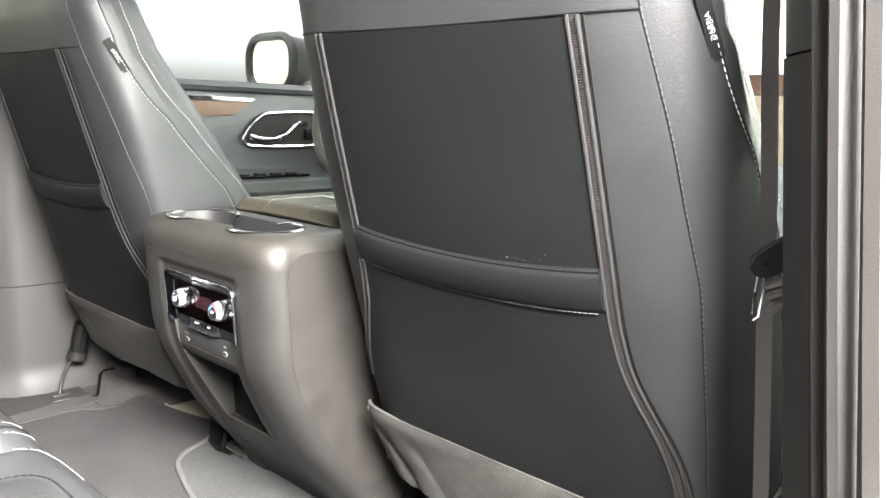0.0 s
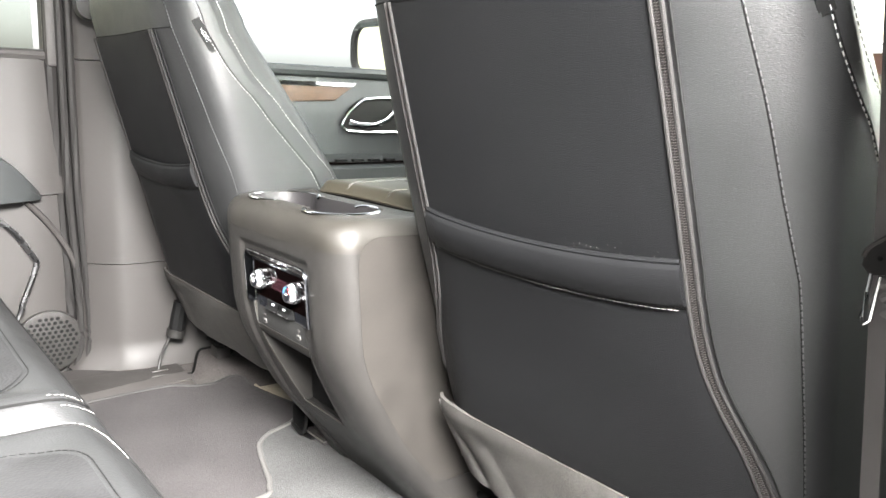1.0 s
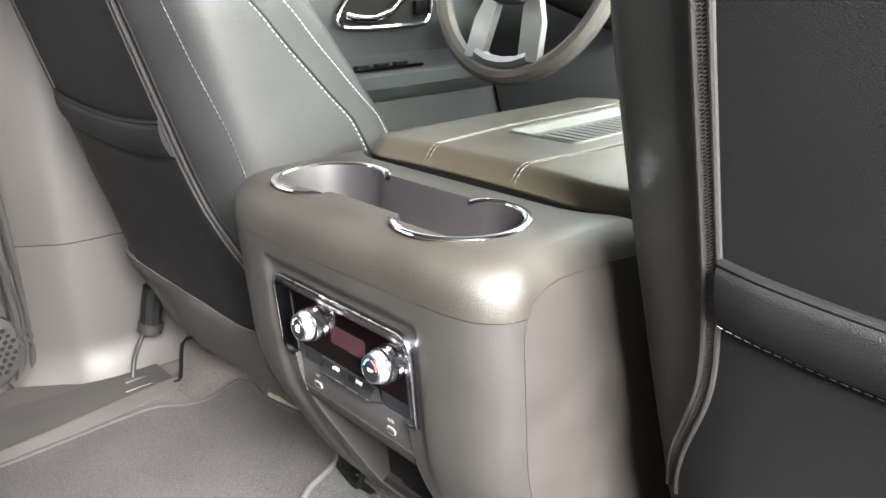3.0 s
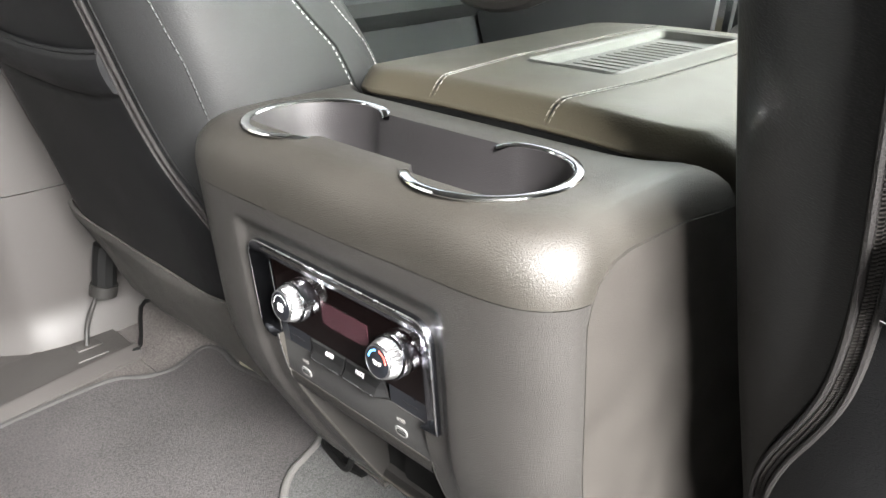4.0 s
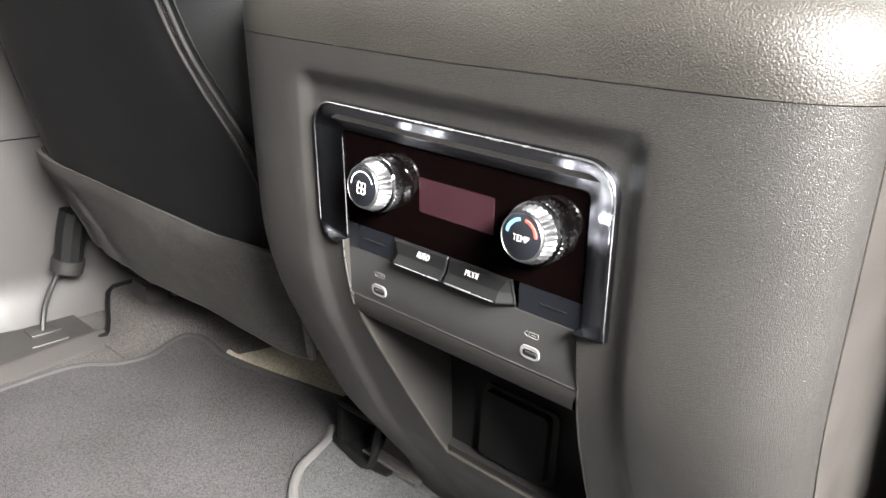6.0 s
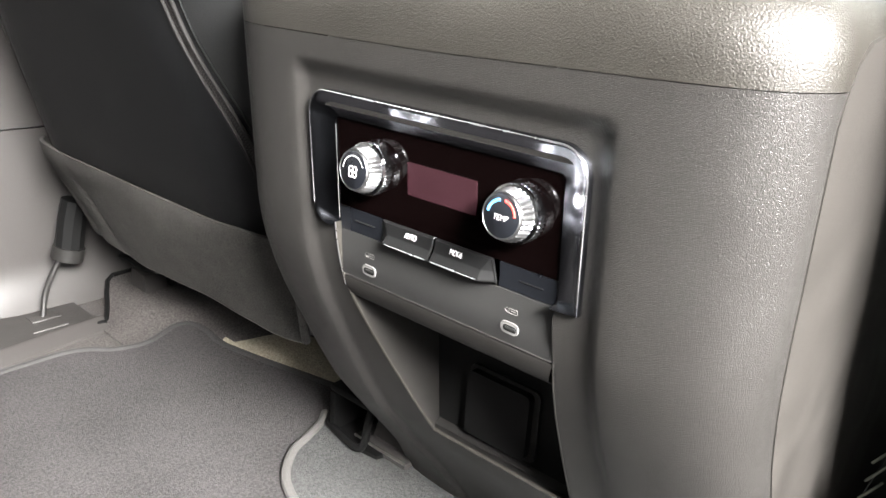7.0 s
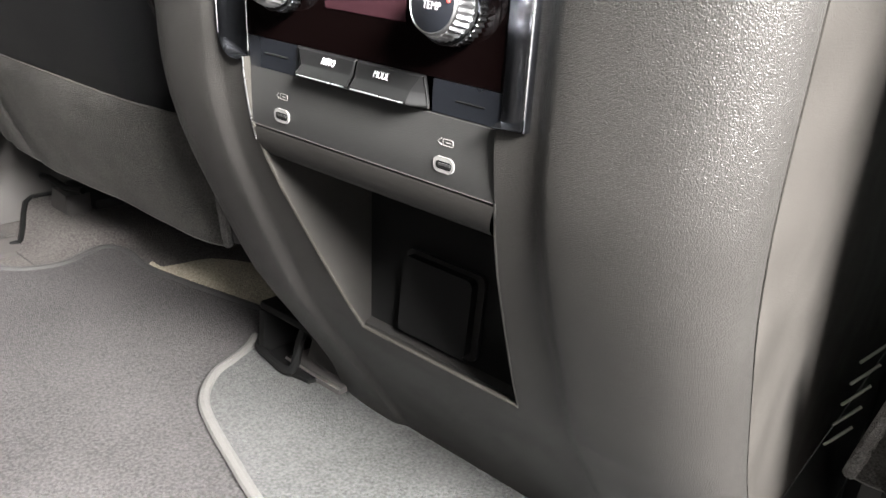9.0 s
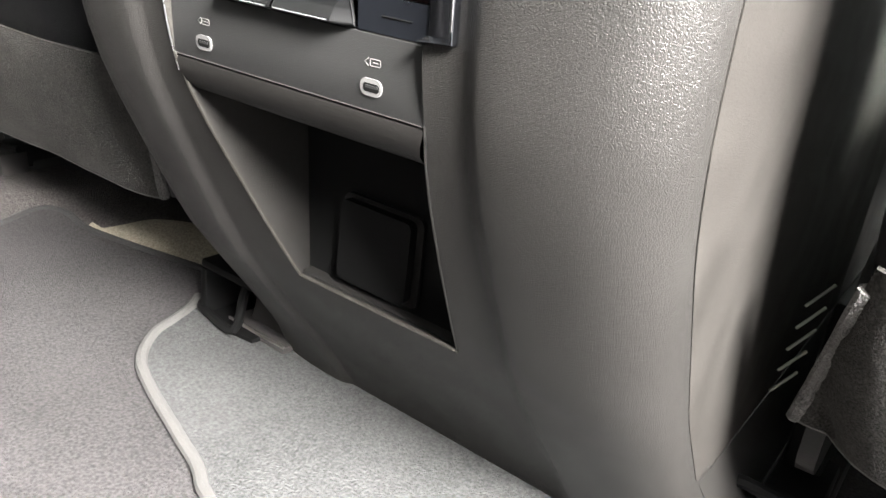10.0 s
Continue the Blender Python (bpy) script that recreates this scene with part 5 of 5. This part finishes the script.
# ---- rear bench ----
def bench(x0, x1, label):
    base = ((x0 + x1) / 2, -0.55, 0)
    L = shift(base)
    d = thing("rear_bench", label, "car seat", "rear bench cushions", at=base)
    def top(x, y):
        e = min(x - x0, x1 - x)
        rim = 0.034 * max(0, 1 - e / 0.045) ** 2.2
        pad = 0.010 * max(0, 1 - abs(min(e, -0.290 - y) - 0.03) / 0.045)
        front = max(0, (y + 0.345) / 0.071)
        return 0.326 + pad - rim - 0.054 * min(1, front) ** 2.4
    xs = spread(x0, x0 + 0.1, 16) + spread(x0 + 0.1, x1 - 0.1, 14)[1:-1] + spread(x1 - 0.1, x1, 16)
    ys = spread(-0.95, -0.40, 10) + spread(-0.39, -0.274, 26)
    bm = bmesh.new()
    g = [[bm.verts.new(L((x, y, top(x, y)))) for x in xs] for y in ys]
    low = [bm.verts.new(L((x, -0.315, 0.12))) for x in xs]
    mid = [bm.verts.new(L((x, -0.280, 0.235))) for x in xs]
    for j in range(len(ys) - 1):
        for i in range(len(xs) - 1):
            bm.faces.new((g[j][i], g[j][i + 1], g[j + 1][i + 1], g[j + 1][i]))
    for i in range(len(xs) - 1):
        bm.faces.new((g[-1][i], g[-1][i + 1], mid[i + 1], mid[i]))
        bm.faces.new((mid[i], mid[i + 1], low[i + 1], low[i]))
    for col in (0, -1):
        cl = [r[col] for r in g] + [mid[col], low[col]]
        a = bm.verts.new(L((xs[col], -0.95, 0.12)))
        bm.faces.new(cl + [a])
    part("cushion", bm, LEATHER, d, "black leather cushion", sharp=60)

    def border(inset, front, r, lift):
        """A line up one side, round the front and back down the other side."""
        a, b = x0 + inset, x1 - inset
        pts = [(a, y) for y in spread(-0.9, front - r, 24)]
        pts += [(a + r - r * math.cos(k), front - r + r * math.sin(k)) for k in spread(0.1, 1.5, 9)]
        pts += [(x, front) for x in spread(a + r, b - r, 30)]
        pts += [(b - r + r * math.sin(k), front - r + r * math.cos(k)) for k in spread(0.1, 1.5, 9)]
        pts += [(b, y) for y in spread(front - r, -0.9, 24)]
        return [L((x, y, top(x, y) + lift)) for x, y in pts]
    for q in (0.0, 0.008):
        line = border(0.022 + q, -0.286 - q, 0.04, 0.0008)
        lo, hi = (x1 - 0.075, x1 - 0.010) if x1 < 0.4 else (x0 + 0.005, x0 + 0.075)
        line = [p for p in line if lo < p.x + base[0] < hi and p.y + base[1] > -0.335]
        part("stitching", stitches(line, 0.0038, 0.0024, 0.00034), ARM_THREAD, d, "pale double stitching")
    part("seam", tube(border(0.026, -0.290, 0.04, 0.0002), 0.0014, 5), THREAD_DARK, d)
    ins = border(0.066, -0.335, 0.05, 0.0015)
    bm = bmesh.new()
    rings = [ins, [p + (Vector((L(((x0 + x1) / 2, -0.6, 0.324)))) - p) * 0.12 for p in ins], [p + (Vector((L(((x0 + x1) / 2, -0.6, 0.324)))) - p) * 0.9 for p in ins]]
    loft(rings, False, bm=bm)
    part("insert", bm, PERFORATED, d, "dark perforated insert", sharp=60)
    part("stitching", stitches(border(0.062, -0.331, 0.05, 0.0009), 0.0045, 0.0018, 0.0005), THREAD_DARK, d, "dark stitching")
    part("plinth", make_box(L((x0 + 0.02, -0.93, 0.0)), L((x1 - 0.02, -0.36, 0.2)), 0.01), TAUPE_DARK, d)
    return d


bench(-0.70, 0.246, "black leather rear bench cushion, wide section, pale stitching")
bench(0.258, 0.70, "black leather rear bench cushion, narrow section, pale stitching")

def bench_back():
    base = (0, -0.9, 0.3)
    L = shift(base)
    d = thing("bench_backrest", "black leather rear bench backrest", "car seat", at=base)
    for a, b in ((-0.70, 0.26), (0.28, 0.70)):
        rings = []
        for z, f in ((0.28, 0.0), (0.32, 0.0), (0.6, -0.07), (0.78, -0.12), (0.82, -0.14)):
            rings.append([L((x, -0.88 + f + y, z)) for x, y in rounded(a, -0.10, b, 0.02, 0.03, 4)])
        part("back_section", loft(rings), LEATHER, d)
    return d


bench_back()

# ---- mats ----
def mat_sheet(name, outline, z0, z1, mat, label, bind=None, bind_r=0.004, edge=None):
    d = thing(name, label, "floor mat", at=(outline[0][0], outline[0][1], 0))
    L = shift((outline[0][0], outline[0][1], 0))
    bm = bmesh.new()
    prism([(a, b) for a, b in outline], z1 - z0, lambda a, b, h: L((a, b, z0 + h)), 0, bm=bm)
    bmesh.ops.triangulate(bm, faces=[f for f in bm.faces if len(f.verts) > 4])
    part("carpet_sheet", bm, mat, d)
    if bind:
        part("binding", tube([L((a, b, z1)) for a, b in (edge or outline)], bind_r, 8, flat=0.8), bind, d, "stitched binding")
    return d


edge_l = [(p.x, p.y) for p in smooth_line([(-0.578, -0.6, 0), (-0.578, -0.2, 0), (-0.584, 0.0, 0), (-0.578, 0.05, 0), (-0.556, 0.078, 0), (-0.548, 0.115, 0), (-0.566, 0.158, 0), (-0.562, 0.178, 0), (-0.535, 0.184, 0), (-0.49, 0.178, 0), (-0.43, 0.188, 0), (-0.37, 0.202, 0), (-0.312, 0.215, 0)], 6)]
edge_m = [(p.x, p.y) for p in smooth_line([(-0.285, 0.168, 0), (-0.272, 0.15, 0), (-0.262, 0.125, 0), (-0.252, 0.10, 0), (-0.225, 0.072, 0), (-0.185, 0.055, 0), (-0.13, 0.038, 0), (-0.08, 0.020, 0), (-0.05, -0.02, 0), (-0.045, -0.25, 0), (-0.045, -0.6, 0)], 6)]
mat_sheet("floor_mat", edge_l + [(-0.29, 0.2), (-0.28, 0.17)] + edge_m[1:], 0.0, 0.010, MAT_DARK, "dark grey carpet floor mat behind the driver's seat", BINDING_DARK, 0.0042, edge_l)
mat_sheet("tunnel_mat", edge_m[::-1] + [(-0.20, 0.172), (-0.1, 0.172), (0.1, 0.172), (0.2, 0.16), (0.25, 0.1), (0.26, -0.6)], 0.0, 0.0135, MAT_LIGHT, "lighter grey carpet mat round the console foot", BINDING, 0.0046, edge_m)

# carpet that rises in front of the mat towards the seat rail
def smoothstep(a):
    a = min(1, max(0, a))
    return a * a * (3 - 2 * a)


def hump(t, y):
    xl = -0.632 - 0.10 * smoothstep((y - 0.098) / 0.07)
    x = xl + (-0.29 - xl) * t
    ym = float(np.interp(x, [-0.62, -0.575, -0.55, -0.49, -0.43, -0.37, -0.30], [0.100, 0.150, 0.186, 0.180, 0.190, 0.204, 0.218]))
    z = 0.003 + 0.020 * smoothstep((y - ym) / 0.06)
    return (x, y, z + 0.0015 * noise.noise(Vector((x * 14, y * 14, 0.4))))


carpet_rise = thing("carpet_rise", "dark grey carpet rising towards the seat rail", "carpet", kind="structure")
part("carpet_sheet", thick_sheet(hump, spread(0, 1, 30), spread(0.098, 0.46, 24), (0, 0, -0.012)), CARPET, carpet_rise, sharp=60)
# patch of light on the carpet, painted as a paler beige sheet
def strip(t, q):
    x = -0.50 + 0.21 * t
    lo = float(np.interp(x, [-0.53, -0.49, -0.43, -0.37, -0.29], [0.190, 0.186, 0.196, 0.209, 0.222]))
    hi = lo + 0.058 * max(0.0, math.sin(math.pi * (0.02 + 0.72 * t)))
    tt = (x + 0.632) / 0.342
    return (x, lo + (hi - lo) * q, hump(min(1.0, tt), lo + (hi - lo) * q)[2] + 0.0018)


part("carpet_light_patch", thick_sheet(strip, spread(0, 1, 24), spread(0, 1, 8), (0, 0, -0.006)), LIT_CARPET, carpet_rise, "lit patch of carpet in front of the mat, painted beige", sharp=60)
# black bead put in for the shade of the gap along the carpet
part("carpet_edge", tube([Vector(hump(0, y)) + Vector((-0.003, 0, 0.001)) for y in spread(0.098, 0.30, 16)], 0.0032, 7), BLACK, carpet_rise, "black bead drawn for the shaded gap beside the carpet")

# ---- small things ----
def mat_hook():
    base = (-0.205, 0.15, 0.012)
    L = shift(base)
    d = thing("floor_duct", "black plastic floor duct outlet beside the console", "air duct", at=base)
    lo, hi = (-0.258, 0.150, 0.014), (-0.168, 0.205, 0.066)
    part("hood", make_box(L((lo[0], lo[1], hi[2] - 0.008)), L(hi), 0.003), BLACK, d)
    part("cheek", make_box(L(lo), L((lo[0] + 0.008, hi[1], hi[2] - 0.008)), 0.002), BLACK, d)
    part("duct_back", make_box(L((lo[0], hi[1] - 0.006, lo[2])), L(hi), 0.002), BLACK, d)
    part("duct_lip", tube([L(p) for p in smooth_line([(-0.268, 0.166, 0.018), (-0.262, 0.154, 0.019), (-0.240, 0.148, 0.019), (-0.212, 0.143, 0.020), (-0.203, 0.145, 0.026), (-0.201, 0.149, 0.05), (-0.203, 0.155, 0.060)], 4)], 0.004, 8), BLACK, d)
    part("duct_floor", prism([(-0.262, 0.160), (-0.21, 0.147), (-0.19, 0.15), (-0.175, 0.21), (-0.262, 0.21)], 0.004, lambda a, b, h: L((a, b, 0.013 + h))), BLACK, d)
    return d


mat_hook()


def belt_cable():
    base = (-0.708, 0.065, 0.0045)
    L = shift(base)
    d = thing("belt_anchor_cable", "black belt anchor cable from seat corner to sill", "cable", at=base)
    part("boot", tube([L(p) for p in smooth_line([(-0.700, 0.112, 0.150), (-0.702, 0.106, 0.125), (-0.704, 0.10, 0.090)], 3)], 0.017, 10), BLACK, d)
    part("ferrule", tube([L((-0.704, 0.1, 0.090)), L((-0.7045, 0.098, 0.082)), L((-0.705, 0.096, 0.074))], 0.0195, 12), TAUPE_DARK, d)
    part("cable", tube([L(p) for p in smooth_line([(-0.705, 0.097, 0.085), (-0.711, 0.082, 0.062), (-0.706, 0.066, 0.035), (-0.698, 0.056, 0.006)], 4)], 0.0034, 8), TAUPE_DARK, d)
    part("foot", make_box(L((-0.712, 0.040, 0.0055)), L((-0.688, 0.075, 0.0085)), 0.001), SILL_DARK, d)
    part("foot_slot", make_box(L((-0.664, 0.030, 0.0055)), L((-0.6605, 0.072, 0.0072)), 0.0008), BINDING, d)
    return d


belt_cable()


def seat_belt():
    base = (0.72, 0.1, 0.036)
    L = shift(base)
    d = thing("seat_belt", "grey webbing front seat belt with black buckle tongue", "seat belt", at=base)
    line = smooth_line([(0.690, 0.07, 1.02), (0.700, 0.085, 0.80), (0.703, 0.095, 0.68), (0.712, 0.10, 0.56), (0.718, 0.1, 0.47), (0.727, 0.1, 0.36), (0.733, 0.1, 0.26), (0.735, 0.1, 0.05)], 5)
    def strap(p, w):
        return [L((p.x - w, p.y - 0.002, p.z)), L((p.x + w * 0.6, p.y - 0.012, p.z)), L((p.x + w * 0.6, p.y - 0.010, p.z)), L((p.x - w, p.y + 0.000, p.z))]
    part("webbing", loft([strap(p, 0.0105) for p in line]), WEBBING, d)
    tg = smooth_line([(0.7055, 0.498, 0), (0.708, 0.509, 0), (0.718, 0.518, 0), (0.727, 0.5255, 0), (0.738, 0.530, 0), (0.741, 0.522, 0), (0.738, 0.508, 0), (0.730, 0.500, 0), (0.721, 0.4935, 0), (0.711, 0.492, 0)], 4)
    tn = part("tongue", prism([(p.x, p.y) for p in tg], 0.012, lambda a, b, h: L((a, 0.083 + h, b)), 0.003), RUBBER, d, "black belt tongue")
    part("tongue_ridge", tube([L((p.x, 0.0825, p.y)) for p in tg[2:18]], 0.0016, 6), TRIM_GREY, tn)
    lp = [(0.7120, 0.493), (0.7110, 0.480), (0.7090, 0.462), (0.7115, 0.4575), (0.7150, 0.461), (0.7165, 0.478), (0.7180, 0.492)]
    part("tongue_plate", tube([L((a, 0.0840, b)) for a, b in lp], 0.0016, 7), CHROME, tn, "bright tongue plate")
    part("rivet", revolve([(0.0016, 0), (0.0016, 0.001), (0.0008, 0.0014)], 10, Matrix.Translation(L((0.717, 0.0828, 0.504))) @ Matrix.Rotation(radians(90), 4, "X")), BLACK, tn)
    for k, (za, zb) in enumerate(((0.494, 0.486), (0.486, 0.477), (0.477, 0.467))):
        part("belt_fold", tube([L((0.7195 + 0.002 * k, 0.088, zb)), L((0.729, 0.084 - 0.001 * k, (za + zb) / 2 + 0.001)), L((0.739, 0.087, za + 0.003))], 0.0048, 8, flat=0.8), WEBBING, d)
    return d


seat_belt()


def upper_anchor():
    base = (-0.72, -0.02, 0.76)
    d = thing("belt_guide", "dark seat belt guide on the pillar", "belt guide", at=base)
    part("cover", prism(rounded(-0.05, -0.03, 0.05, 0.06, 0.025, 5), 0.03, lambda a, b, h: Vector((-0.01 + h, a, b)), 0.008), TAUPE_DARK, d)
    part("webbing", loft([[(0.02 + o, y - 0.02, z), (0.02 + o, y + 0.02, z), (0.023 + o, y + 0.02, z), (0.023 + o, y - 0.02, z)] for o, y, z in ((0, 0, 0.02), (0.01, 0.06, -0.1), (0.02, 0.14, -0.3), (0.02, 0.16, -0.6))]), WEBBING, d)
    return d


upper_anchor()

# ---- outside ----
ground = solid("ground", make_box((-300, -300, -0.6), (300, 300, -0.5), 0), ASPHALT, "grey asphalt yard", "ground", kind="structure")


def building(x, y, w, dpt, h, rot):
    d = thing("building", "pale yellow rendered building with window openings", "building", "buildings outside", at=(x, y, -0.5))
    d.matrix_world = Matrix.Translation((x, y, -0.5)) @ Matrix.Rotation(radians(rot), 4, "Z")
    part("wall", make_box((-w / 2, 0, 0), (w / 2, dpt, h), 0.03), FACADE, d)
    part("roof", make_box((-w / 2 - 0.2, -0.3, h), (w / 2 + 0.2, dpt + 0.2, h + 0.25), 0.03), TRIM_GREY, d)
    n = int(w // 2.2)
    for i in range(n):
        cx = -w / 2 + (i + 0.5) * w / n
        win = part("window", make_box((cx - 0.5, -0.06, 1.0), (cx + 0.5, 0.05, 2.4), 0.01), PAINT, d)
        part("window_pane", make_box((cx - 0.44, -0.075, 1.06), (cx + 0.44, -0.062, 2.34), 0), FACADE_DARK, win)
    return d


building(-7, -5.0, 10, 4, 3.6, 75)
building(-1, 14, 16, 5, 3.8, 0)
